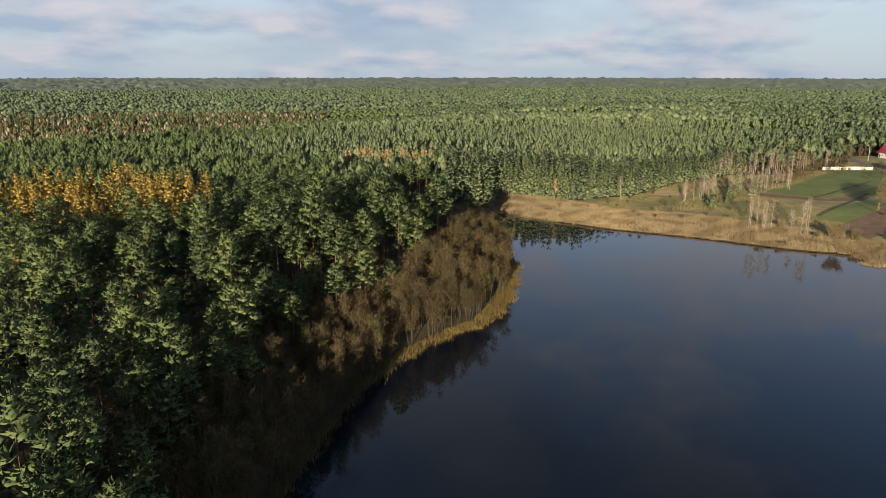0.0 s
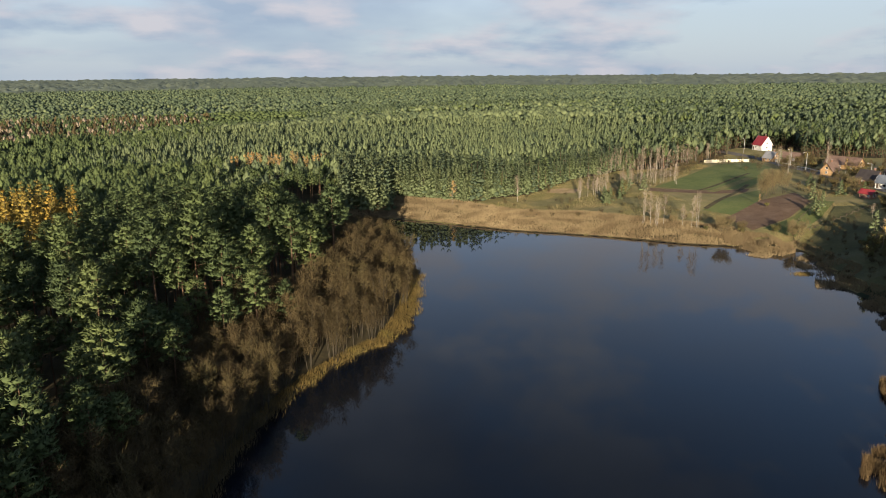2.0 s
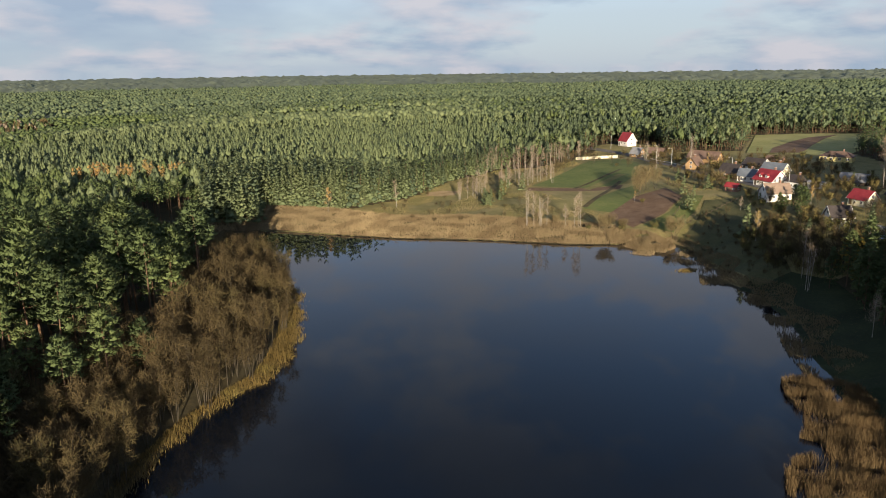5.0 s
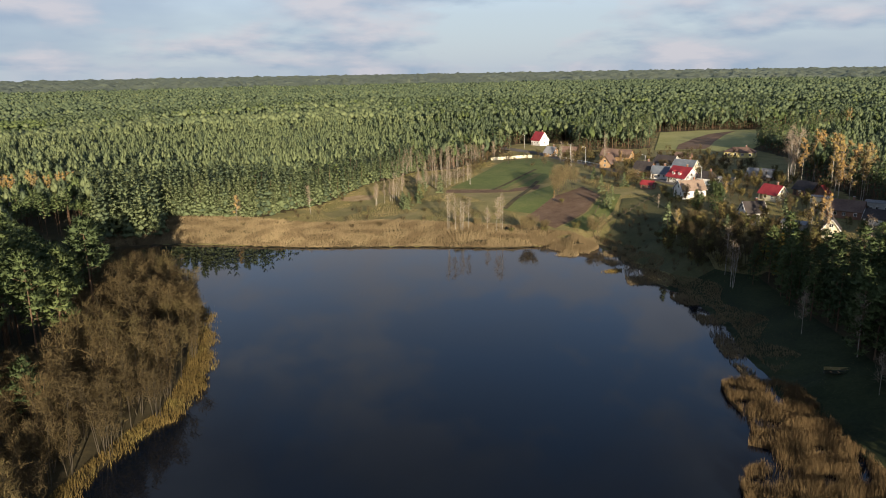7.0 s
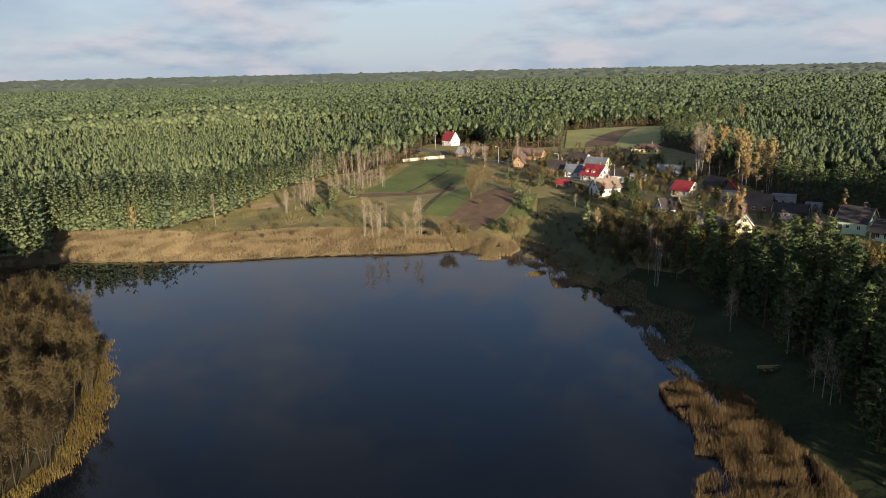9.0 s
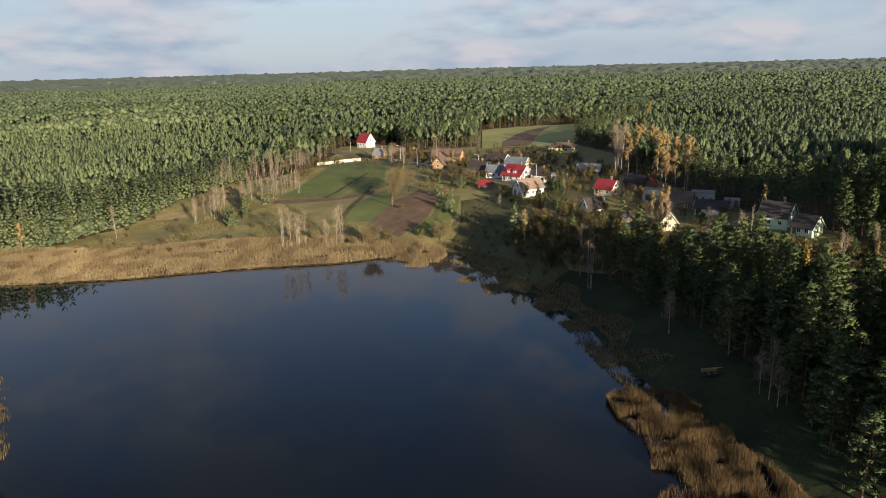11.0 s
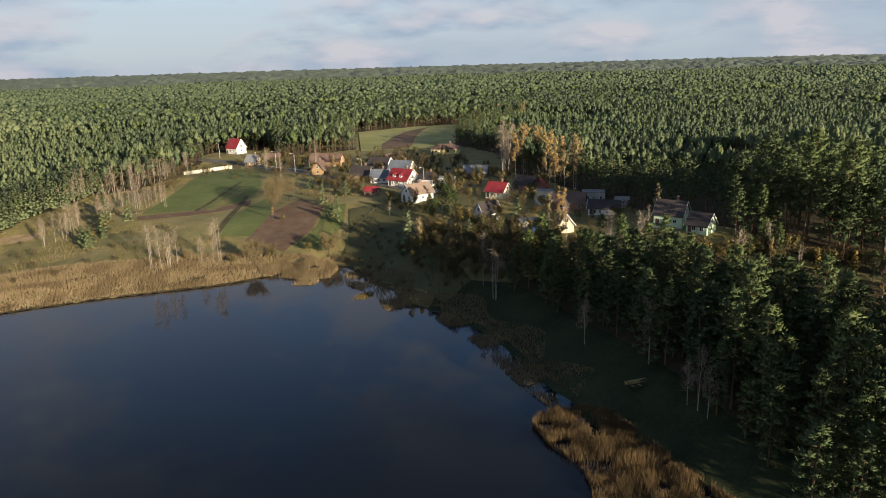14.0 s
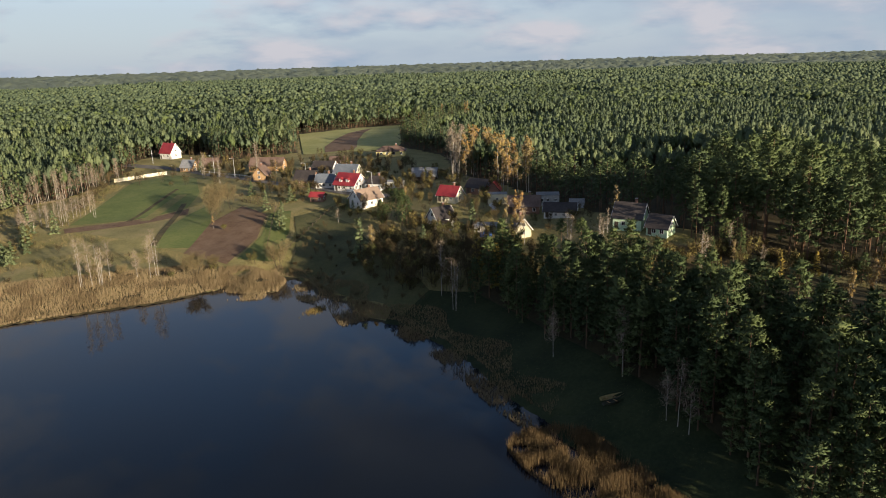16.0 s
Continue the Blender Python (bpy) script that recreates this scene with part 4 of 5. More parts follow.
bx = np.concatenate([np.linspace(115, 178, 34), np.linspace(150, 222, 46), np.linspace(-40, 6, 22)]) + rng.normal(size=102) * 1.5
by = np.concatenate([np.linspace(259, 279, 34), np.interp(np.linspace(150, 222, 46), [150, 169, 189, 222], [311, 325, 320, 330]), np.full(22, 318.0)]) + rng.normal(size=102) * 2.2
tree_things("birch_tree", BARE_BIRCH[:3], list(zip(bx[:80], by[:80], rng.uniform(0.55, 0.95, 80), rng.uniform(0, 360, 80), rng.integers(0, 12, 80))), "slim pinkish leafless birch at the wood's edge", "birch tree", "birch rows")
tree_things("birch_tree", LEAF_BIRCH, list(zip(bx[80:], by[80:], rng.uniform(0.85, 1.0, 22), rng.uniform(0, 360, 22), rng.integers(0, 12, 22))), "birch with a few orange leaves in a clearing", "birch tree", "clearing birches")
tree_things("tall_birch", [bare_set(90, 25, 6.4, 5, 2600, 0.17, WHITEBARK, PINKTWIGS, None, 0.42)], [(251, 157, 0.9, 0, 0), (254, 160, 0.8, 90, 0)], "tall pale leafless birch above the barns", "birch tree", "tall birches")
gx_, gy_ = rng.uniform(0, 1, 26), rng.normal(size=26) * 5
tree_things("yellow_birch", LEAF_BIRCH, [(237 + 46 * u - 0.6 * v, 121 + 42 * u + v, s * 1.1, a, k) for u, v, s, a, k in zip(gx_, gy_, rng.uniform(0.9, 1.15, 26), rng.uniform(0, 360, 26), rng.integers(0, 9, 26))],
            "birch with thin orange-yellow autumn leaves", "birch tree", "orange birch grove")
tree_things("yellow_birch", LEAF_BIRCH, [(486, 299, 1.0, 0, 0), (505, 288, 1.05, 50, 2), (57, 259, 0.8, 0, 1), (169, 140, 0.75, 0, 1), (187, 106, 0.8, 0, 0), (189, 103, 0.85, 60, 2), (184, 101, 0.7, 110, 1), (176, 212, 0.35, 0, 1), (262, 327, 0.4, 0, 1),
                                         (246, 247, 0.5, 0, 0), (180, 45, 0.5, 0, 1), (166, 17, 0.6, 0, 0), (163, 21, 0.5, 0, 2), (168, 12, 0.7, 50, 1), (206, 152, 0.6, 0, 1), (198, 78, 0.7, 0, 0)],
            "small birch with orange-yellow autumn leaves", "birch tree", "yellow birches")

# spruces on the far bank, mirrored in the lake
BANK_SPRUCES = [[("trunk", soup("trunk", *limb([(0, 0, -0.3), (0, 0, h)], [0.18, 0.02]), DARKBARK)), ("crown", with_tufts("crown", (140 + i, h, 0.05, wd * 1.1, 48, 22, 0.6, "cone"), YOUNG))] for i, (h, wd) in enumerate(((17, 2.7), (15, 2.6), (18.5, 2.6)))]
hx = np.linspace(9, 104, 58)
hy = np.interp(hx, [9, 30, 64, 80, 104], [289, 287, 268, 275, 287]) + rng.normal(size=58) * 2.0
tree_things("bank_spruce", BANK_SPRUCES, [(x, y, s * float(np.interp(x, [45, 104], [1.05, 0.55])), a, k) for x, y, s, a, k in rows_of(hx, hy, 0.72, 1.08)], "green pointed spruce behind the reed belt", "spruce tree", "spruces on the far bank")

# single pines and spruces
SPRUCES = [[("trunk", soup("trunk", *limb([(0, 0, -0.3), (0, 0, h)], [0.14, 0.02]), DARKBARK)), ("crown", with_tufts("crown", (100 + i, h, 0.04, wd, 26, 20, 0.5, "cone"), YOUNG))] for i, (h, wd) in enumerate(((9, 2.2), (7, 2.1), (11, 2.5)))]
hedge = [(81, 276), (86, 280), (93, 277), (98, 281), (103, 283), (107, 286), (111, 288), (115, 291), (119, 294), (123, 298), (127, 301), (131, 303), (76, 273), (72, 270), (66, 270), (60, 273), (53, 275), (46, 279), (122, 244), (124, 247), (144, 267), (150, 262)]
tree_things("young_pine", SPRUCES, [(x, y, s, 40 * i, i) for i, ((x, y), s) in enumerate(zip(hedge, rng.uniform(0.8, 1.25, len(hedge))))], "pale green bushy young pine in the meadow", "pine tree", "young pines at the meadow")
tree_things("garden_spruce", SPRUCES, [(190, 193, 0.8, 0, 0), (196, 206, 0.75, 0, 2), (169, 144, 1.2, 0, 2), (199, 123, 0.9, 0, 0), (185, 44, 0.9, 0, 1), (250, 300, 0.9, 0, 0), (222, 208, 0.6, 0, 1), (178, 128, 0.8, 0, 0), (248, 175, 0.6, 0, 1), (252, 172, 0.7, 0, 0),
                                      (205, 176, 0.5, 0, 1), (203, 172, 0.45, 0, 0)], "bushy green conifer in a village garden", "conifer", "garden conifers")
tree_things("garden_pine", PINES, [(198, 148, 0.55, 0, 1), (194, 144, 0.5, 60, 4), (190, 149, 0.45, 100, 1), (200, 152, 0.5, 10, 4), (180, 87, 0.5, 0, 1), (178, 81, 0.5, 50, 4), (171, 75, 0.55, 0, 3), (165, 72, 0.6, 80, 1), (176, 90, 0.45, 0, 5),
                                   (168, 86, 0.6, 0, 3)], "broad dark pine beside the houses", "pine tree", "pines by the village")

tree_things("wood_pine", WOOD_PINES, [(188, 55, 0.72, 0, 0), (193, 57, 0.78, 40, 2), (198, 60, 0.8, 90, 1), (191, 50, 0.85, 140, 4), (197, 53, 0.9, 200, 3), (204, 62, 0.9, 250, 0), (203, 54, 0.95, 20, 2), (210, 60, 0.95, 70, 1), (209, 68, 0.85, 10, 5)], "tall pine at the dark wood's edge", "pine tree", "pines beside the green house")

tree_things("glade_pine", FULL_PINES, [(183, 44, 0.5, 0, 0), (187, 48, 0.56, 60, 1), (190, 46, 0.6, 120, 2), (185, 52, 0.42, 200, 1), (181, 50, 0.34, 10, 0), (194, 49, 0.62, 90, 0), (178, 24, 0.4, 0, 2), (181, 19, 0.45, 50, 1), (173, 30, 0.3, 0, 0)], "bushy young pine in the woodland glade", "pine tree", "young pines in the glade")

# shrubs
SHRUBS = []
for i, (h, wd) in enumerate(((4.0, 2.4), (5.5, 2.6), (3.0, 2.0), (7.0, 2.6))):
    wood, (tv, tf, tt), ends = bare_tree(110 + i, h, wd, 3, 420, 0.06, 0.7)
    v, f, t, soft = scattered_tufts(np.random.default_rng(i), ends, np.full((len(ends), 3), 0.55), 3, 0.36, 0.3)
    SHRUBS.append([("trunk", soup("trunk", *wood, DARKBARK)), ("branchwork", soup("branchwork", tv, tf, TWIGS, tuft=tt)), ("foliage", soup("foliage", v, f, OLIVE, soft, tuft=t))])
BARE_SHRUBS = [s[:2] for s in SHRUBS]
WILLOWS = [bare_set(120 + i, h, w_, 7, 1500, 0.05, DARKBARK, WILLOWTWIGS, None, 0.75) for i, (h, w_) in enumerate(((5.5, 3.2), (10.5, 3.6)))]
tree_things("bare_willow", WILLOWS, [(185, 221, 1.0, 0, 1), (189, 224, 1.08, 50, 1), (193, 226, 1.05, 90, 1), (197, 225, 0.9, 30, 1), (182, 218, 0.8, 30, 1), (142, 183, 1.15, 0, 0), (161, 169, 1.3, 40, 0), (150, 184, 0.6, 0, 0), (220, 212, 0.9, 0, 0), (126, 205, 0.7, 0, 0), (131, 200, 0.6, 50, 0)],
            "leafless willow with yellowish fountain-like twigs", "willow tree", "bare willows")
tree_things("willow_shrub", SHRUBS, [(158, 176, 0.8, 90, 0), (176, 207, 0.5, 0, 0), (150, 185, 0.6, 0, 2), 
                                     (220, 213, 0.9, 0, 1), (223, 209, 0.8, 60, 0), (216, 206, 0.5, 0, 2), (140, 262, 0.9, 0, 1), (136, 255, 0.9, 50, 0), (128, 250, 0.9, 90, 2), (232, 172, 0.9, 0, 1), (238, 171, 1.0, 0, 1), (234, 160, 0.9, 0, 3), (229, 157, 0.9, 0, 1),
                                     (214, 126, 1.0, 0, 1), (212, 121, 0.9, 0, 0), (196, 128, 0.8, 0, 1), (225, 132, 0.8, 30, 1), (230, 130, 1.0, 30, 3), (148, 182, 0.6, 30, 2), (137, 187, 0.5, 0, 0)],
            "brown-green willow shrub with fading leaves", "shrub", "willow shrubs")
tree_things("bare_shrub", BARE_SHRUBS, [(x, y, s, 31 * i, i) for i, (x, y, s) in enumerate(zip(np.concatenate([np.linspace(172, 214, 16), rng.uniform(215, 262, 20), rng.uniform(222, 240, 10)]),
                                        np.concatenate([np.linspace(282, 322, 16), rng.uniform(240, 320, 20), rng.uniform(340, 358, 10)]), rng.uniform(0.5, 0.9, 46)))], "leafless grey-brown thorn shrub", "shrub", "thorn shrubs")

# mixed growth on the slope below the houses
tree_things("slope_pine", FULL_PINES, [(197, 150, 0.56, 0, 0), (193, 145, 0.58, 70, 1), (200, 154, 0.5, 20, 2), (188, 139, 0.46, 40, 0), (190, 151, 0.5, 90, 2), (195, 155, 0.42, 10, 1)], "broad olive-green pine below a white house", "pine tree", "pines below the houses")
SLOPE = [(150, 104), (149, 120), (156, 130), (160, 141), (172, 150), (184, 158), (196, 172), (206, 182), (208, 176), (200, 157), (186, 138), (176, 118), (164, 96)]
kx_, ky_ = jittered(145, 210, 92, 186, 4.6)
kk_ = np.nonzero(in_polygon(kx_, ky_, SLOPE) & (rng.random(len(kx_)) < 0.8))[0]
tree_things("slope_shrub", SHRUBS, [(kx_[i], ky_[i], rng.uniform(0.35, 0.85), rng.uniform(0, 360), int(rng.integers(0, 9))) for i in kk_[::2]], "dull brown-green shrub on the shaded slope", "shrub", "slope shrubs")
tree_things("slope_alder", ALDERS, [(kx_[i], ky_[i], rng.uniform(0.5, 0.95), rng.uniform(0, 360), int(rng.integers(0, 9))) for i in kk_[1::9]], "leafless dark alder on the shaded slope", "alder tree", "slope alders")

BANK_SCRUB = [(140, 112), (146, 134), (153, 152), (160, 165), (178, 180), (190, 176), (176, 150), (160, 125), (152, 106)]
kx_, ky_ = jittered(138, 192, 104, 184, 4.2)
kk_ = np.nonzero(in_polygon(kx_, ky_, BANK_SCRUB) & (rng.random(len(kx_)) < 0.75))[0]
tree_things("bank_scrub", BARE_SHRUBS, [(kx_[i], ky_[i], rng.uniform(0.18, 0.5), rng.uniform(0, 360), int(rng.integers(0, 9))) for i in kk_], "low dark leafless scrub on the lakeside slope", "shrub", "bank scrub")

# young pines and bushes scattered over the meadow
MEADOW_PINES = [[("trunk", soup("trunk", *limb([(0, 0, -0.3), (0, 0, h * 0.6), (0, 0, h * 0.95)], [0.12, 0.08, 0.02]), PINEBARK)), ("crown", with_tufts("crown", (200 + i, h, 0.06, wd, 28, 22, 0.6, "cone"), YOUNG))]
                for i, (h, wd) in enumerate(((8.5, 2.9), (7, 2.7), (9.5, 3.2)))]
tree_things("young_pine", MEADOW_PINES, [(80, 280, 0.95, 0, 0), (86, 281, 0.9, 60, 2), (104, 288, 0.8, 30, 1), (108, 291, 0.75, 80, 0), (112, 296, 0.85, 140, 2), (117, 303, 0.9, 10, 1), (122, 308, 0.95, 200, 0), (122, 241, 0.85, 0, 1), (126, 246, 0.7, 50, 0), (135, 254, 0.9, 70, 2),
                                         (140, 262, 0.75, 20, 1), (149, 276, 0.9, 90, 0), (67, 275, 1.0, 0, 2), (182, 187, 0.8, 0, 0), (186, 190, 0.65, 40, 1), (171, 176, 0.5, 0, 1), (93, 283, 0.6, 0, 0), (98, 287, 0.7, 33, 2), (131, 247, 0.55, 0, 1), (208, 205, 0.7, 0, 2), (215, 232, 0.7, 0, 0), (243, 199, 0.6, 0, 1)],
            "pale green bushy young pine in the open meadow", "pine tree", "young pines in the meadow")
mx_, my_ = jittered(60, 220, 200, 325, 8.5)
mk_ = in_polygon(mx_, my_, OPEN_LAND) & ~in_polygon(mx_, my_, [(157, 266), (190, 292), (224, 319), (246, 315), (240, 292), (206, 229), (199, 203), (176, 188), (150, 182), (150, 258)]) & (shore_distance(mx_, my_) > 16) & (rng.random(len(mx_)) < 0.6)
tree_things("meadow_shrub", BARE_SHRUBS, [(x, y, rng.uniform(0.2, 0.55), rng.uniform(0, 360), int(rng.integers(0, 9))) for x, y in zip(mx_[mk_], my_[mk_])], "low brown leafless shrub in the dry meadow", "shrub", "meadow shrubs")

# hedges and fruit trees among the houses
HOMES = [(282, 361), (254, 313), (268, 314), (264, 269), (241, 251), (234, 219), (262, 232), (233, 208), (254, 213), (232, 195), (235, 184), (239, 178), (209, 171), (219, 142), (195, 132), (258, 176), (319, 234), (232, 137), (229, 130), (222, 126), (215, 113), (228, 110),
         (213, 100), (193, 104), (196, 73), (192, 64), (212, 195), (195, 116), (227, 99)]
GARDENS = [(205, 205), (222, 240), (240, 290), (262, 330), (282, 340), (282, 300), (310, 250), (290, 200), (262, 165), (240, 145), (235, 120), (222, 95), (200, 85), (188, 96), (188, 125), (196, 150), (212, 160), (218, 185)]
ROAD = [(255, 372), (261, 372), (263, 334), (249, 293), (240, 251), (235, 222), (230, 195), (226, 170), (221, 170), (224, 195), (230, 223), (235, 252), (244, 294), (258, 335)]
vx_, vy_ = jittered(180, 320, 80, 345, 5.9)
vk = in_polygon(vx_, vy_, GARDENS) & ~in_polygon(vx_, vy_, ROAD) & (np.min(np.hypot(vx_[:, None] - np.array(HOMES)[:, 0], vy_[:, None] - np.array(HOMES)[:, 1]), 1) > 7.5) & (rng.random(len(vx_)) < 0.85)
spots = [(x, y, rng.uniform(0.4, 0.92), rng.uniform(0, 360), int(rng.integers(0, 9))) for x, y in zip(vx_[vk], vy_[vk])]
tree_things("garden_shrub", SHRUBS, spots[::3], "brown-green garden shrub between the houses", "shrub", "garden shrubs")
tree_things("fruit_tree", BARE_SHRUBS, spots[1::3], "leafless fruit tree in a garden", "fruit tree", "fruit trees")
tree_things("garden_alder", ALDERS, [(x, y, s * 0.75, a, k) for x, y, s, a, k in spots[2::3]], "leafless brown tree between the houses", "tree", "bare garden trees")

# mixed thicket on the shaded eastern bank
THICKET = [(152, 101), (152, 112), (158, 128), (166, 144), (176, 146), (190, 140), (190, 120), (184, 100), (172, 84), (160, 100)]
tx, ty = jittered(140, 190, 82, 152, 4.0)
tk = in_polygon(tx, ty, THICKET)
sel = np.nonzero(tk)[0]
tree_things("thicket_alder", ALDERS, [(tx[i], ty[i], rng.uniform(0.6, 0.9) * (1 if tx[i] < 168 else 0.65), rng.uniform(0, 360), int(rng.integers(0, 9))) for i in sel[::2]], "leafless dark alder in the shaded thicket", "alder tree", "thicket alders")
tree_things("thicket_shrub", SHRUBS, [(tx[i], ty[i], rng.uniform(0.7, 1.2), rng.uniform(0, 360), int(rng.integers(0, 9))) for i in sel[1::2]], "dull green shrub in the shaded thicket", "shrub", "thicket shrubs")
gx_, gy_ = jittered(132, 186, -10, 62, 6.5)
gl = in_polygon(gx_, gy_, OPEN_LAND) & (gx_ > 150 - (62 - gy_) * 0.35)
tree_things("glade_shrub", BARE_SHRUBS, [(x, y, rng.uniform(0.3, 0.6), rng.uniform(0, 360), int(rng.integers(0, 9))) for x, y in zip(gx_[gl], gy_[gl])], "low leafless shrub in the dark glade", "shrub", "glade shrubs")


tree_things("glade_thorn", SHRUBS, [(x, y, rng.uniform(0.6, 1.1), rng.uniform(0, 360), int(rng.integers(0, 9))) for x, y in zip(np.interp(np.linspace(0, 3, 30), [0, 1, 2, 3], [172, 184, 187, 184]) + rng.normal(size=30) * 3, np.linspace(62, 14, 30))], "brown half-bare shrub in the woodland glade", "shrub", "glade thorns")


# reeds and sedge
def blades(name, x, y, high, wide, mat, label, category="reeds"):
    n_ = len(x)
    base = np.stack([x, y, np.maximum(ground_height(x, y), -0.1)], 1)
    a = rng.uniform(0, math.pi, n_)
    side = np.stack([np.cos(a), np.sin(a), np.zeros(n_)], 1) * (wide * rng.uniform(0.6, 1.2, n_))[:, None]
    h = high * rng.uniform(0.65, 1.15, n_)  # high: one height or one a blade
    tip = base + np.stack([rng.normal(size=n_) * 0.14 * h, rng.normal(size=n_) * 0.14 * h, h], 1)
    verts = np.stack([base - side, base + side, tip], 1).reshape(-1, 3)
    tone = np.clip(rng.normal(0.5, 0.2, n_), 0, 1)
    drift = 0.5 + 0.2 * np.sin(x / 2.3 + 2.6 * np.sin(y / 5.9)) + 0.2 * np.sin(y / 1.9 + 2.2 * np.sin(x / 7.3)) + 0.1 * np.sin(x / 11 - y / 13)
    me = soup(name, verts, np.arange(3 * n_).reshape(-1, 3), mat, tuft=np.repeat(tone, 3), tree=np.repeat(np.clip(0.15 + 0.6 * drift + 0.2 * rng.random(n_), 0, 0.99), 3))
    return tagged(new(name, me), label, category, "", "stuff")


def sown(ring, per):
    xs, ys = [p[0] for p in ring], [p[1] for p in ring]
    n_ = int(per * (max(xs) - min(xs)) * (max(ys) - min(ys)))
    x, y = rng.uniform(min(xs), max(xs), n_), rng.uniform(min(ys), max(ys), n_)
    k = in_polygon(x, y, ring)
    return x[k], y[k]


def clumped(x, y, scale, cut):
    v = np.sin(x / scale + 1.9 * np.sin(y / scale * 0.8)) + np.sin(y / scale * 1.1 + 1.4 * np.sin(x / scale * 0.7 + 2)) + rng.normal(size=x.shape) * 0.35
    return v > cut


NORTH_REEDS = [(8, 254), (28, 249.5), (42, 240.5), (55, 228), (72, 214), (86, 206), (100, 198), (113, 188), (126, 178), (136, 174), (143, 172), (150, 184), (148, 191), (138, 200), (121, 214), (104, 232), (83, 244), (64, 264), (32, 284), (12, 284)]
x, y = sown(NORTH_REEDS, 20)
k = clumped(x, y, 3.4, -1.7)
x, y = x[k], y[k]
blades("north_reeds", x, y, 1.1 * (0.9 + 0.15 * np.sin(x / 1.9 + np.sin(y / 2.3) * 2) + 0.12 * np.sin(y / 1.3 + 3 * np.sin(x / 5))), 0.075, REED, "wide belt of dry straw-coloured reeds on the far shore")
HEADLAND = [(138, 176), (140.5, 163), (146, 155.5), (154, 159.5), (158, 168), (150, 182), (142, 184)]
x, y = sown(HEADLAND, 34)
k = clumped(x, y, 1.6, -0.7)
blades("headland_reeds", x[k], y[k], 1.3, 0.075, REED, "golden sedge on a small headland")
EAST_REEDS = [(101, 66), (105, 67), (111.5, 62), (111, 57), (107, 49), (102, 42), (98, 34), (93, 27), (85, 18), (74, 28), (72, 38), (76, 42), (81, 44.5), (87, 44), (88.5, 46.5), (87, 49), (91, 51.5), (94, 55), (97, 61)]
x, y = sown(EAST_REEDS, 75)
k = clumped(x, y, 1.3, -1.05) & clumped(x, y, 3.7, -1.5)
blades("east_reeds", x[k], y[k], 1.75 * (0.9 + 0.2 * np.sin(x[k] / 1.3 + 2 * np.sin(y[k] / 1.9))), 0.05, EASTREED, "dense brown reed bed in the shallows")
x, y = rng.uniform(-50, 34, 480000), rng.uniform(20, 225, 480000)
d_ = shore_distance(x, y)
wob = 0.7 * np.sin(x / 2.1 + y / 3.3) + 0.6 * np.sin(y / 0.9 + 2 * np.sin(x / 1.3)) + 0.9 * rng.normal(size=x.shape)
k = (d_ > -np.interp(y, [80, 100, 112, 120, 160, 176], [0.6, 0.9, 2.2, 3.0, 3.0, 1.2]) + 0.8 * wob) & (d_ < 2) & (x < 30) & (y > 84 - 8 * rng.random(len(y)))
# south of y = 84 the fringe takes the colour darkened for tree shade
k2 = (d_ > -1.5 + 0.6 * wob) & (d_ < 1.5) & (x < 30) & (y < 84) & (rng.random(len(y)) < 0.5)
blades("west_reeds", x[k2], y[k2], 1.3, 0.06, SHADEREED, "thin dull reeds on the shaded shore, shade in their colour")
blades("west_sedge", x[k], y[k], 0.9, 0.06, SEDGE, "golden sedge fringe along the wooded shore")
x, y = rng.uniform(100, 162, 160000), rng.uniform(52, 170, 160000)
d_ = shore_distance(x, y)
k = (d_ > -6) & (d_ < 6 + 2 * np.sin(x / 4 + y / 7)) & (clumped(x, y, 3.1, 0.4) | ((d_ > 0.3) & clumped(x, y, 2.0, -1.2))) & ~in_polygon(x, y, EAST_REEDS) & (y > 64)
blades("bank_sedge", x[k], y[k], 0.75, 0.10, REED, "low brown sedge tussocks along the eastern bank")
x, y = rng.normal(139.2, 1.5, 900), rng.normal(136.4, 0.9, 900)
blades("sedge_islet", x, y, 0.5, 0.09, SEDGE, "tiny golden sedge islet near the shore")
x, y = sown(OPEN_LAND, 5)
k = (np.hypot(x - 150, y - 190) < 240) & ~in_polygon(x, y, NORTH_REEDS) & (shore_distance(x, y) > 1) & clumped(x, y, 6.0, -0.3) & (x < 215) & (y < 330) & (x > 30)
k &= ~in_polygon(x, y, [(162, 272), (190, 292), (224, 319), (246, 315), (240, 292), (206, 229), (199, 207), (176, 192), (156, 184), (154, 261)])
DRYGRASS = material("dry meadow grass", leafy([(0.11, 0.105, 0.038), (0.155, 0.135, 0.05), (0.20, 0.16, 0.07), (0.25, 0.19, 0.095)]), 0.95, None, 0.1)
blades("meadow_grass", x[k], y[k], 0.32, 0.09, DRYGRASS, "rough dry autumn meadow grass", "grass")
patch("reed_litter", NORTH_REEDS, MUD, 0.05, "matted straw litter under the reeds", "ground")


# village
def plain(name, tones, fine=2.0, rough=0.8, bump=None, spec=0.3, metal=0.0):
    return material(name, mottled(*tones, fine, 0.25), rough, bump, spec, metal)


WHITEWALL = plain("white render", ((0.62, 0.60, 0.56), (0.74, 0.72, 0.68), (0.80, 0.78, 0.74)), 1.5)
CREAM = plain("cream render", ((0.58, 0.52, 0.36), (0.68, 0.62, 0.44), (0.74, 0.69, 0.52)), 1.5)
GREENWALL = plain("pale green render", ((0.46, 0.60, 0.42), (0.52, 0.67, 0.47), (0.57, 0.72, 0.52)), 1.5)
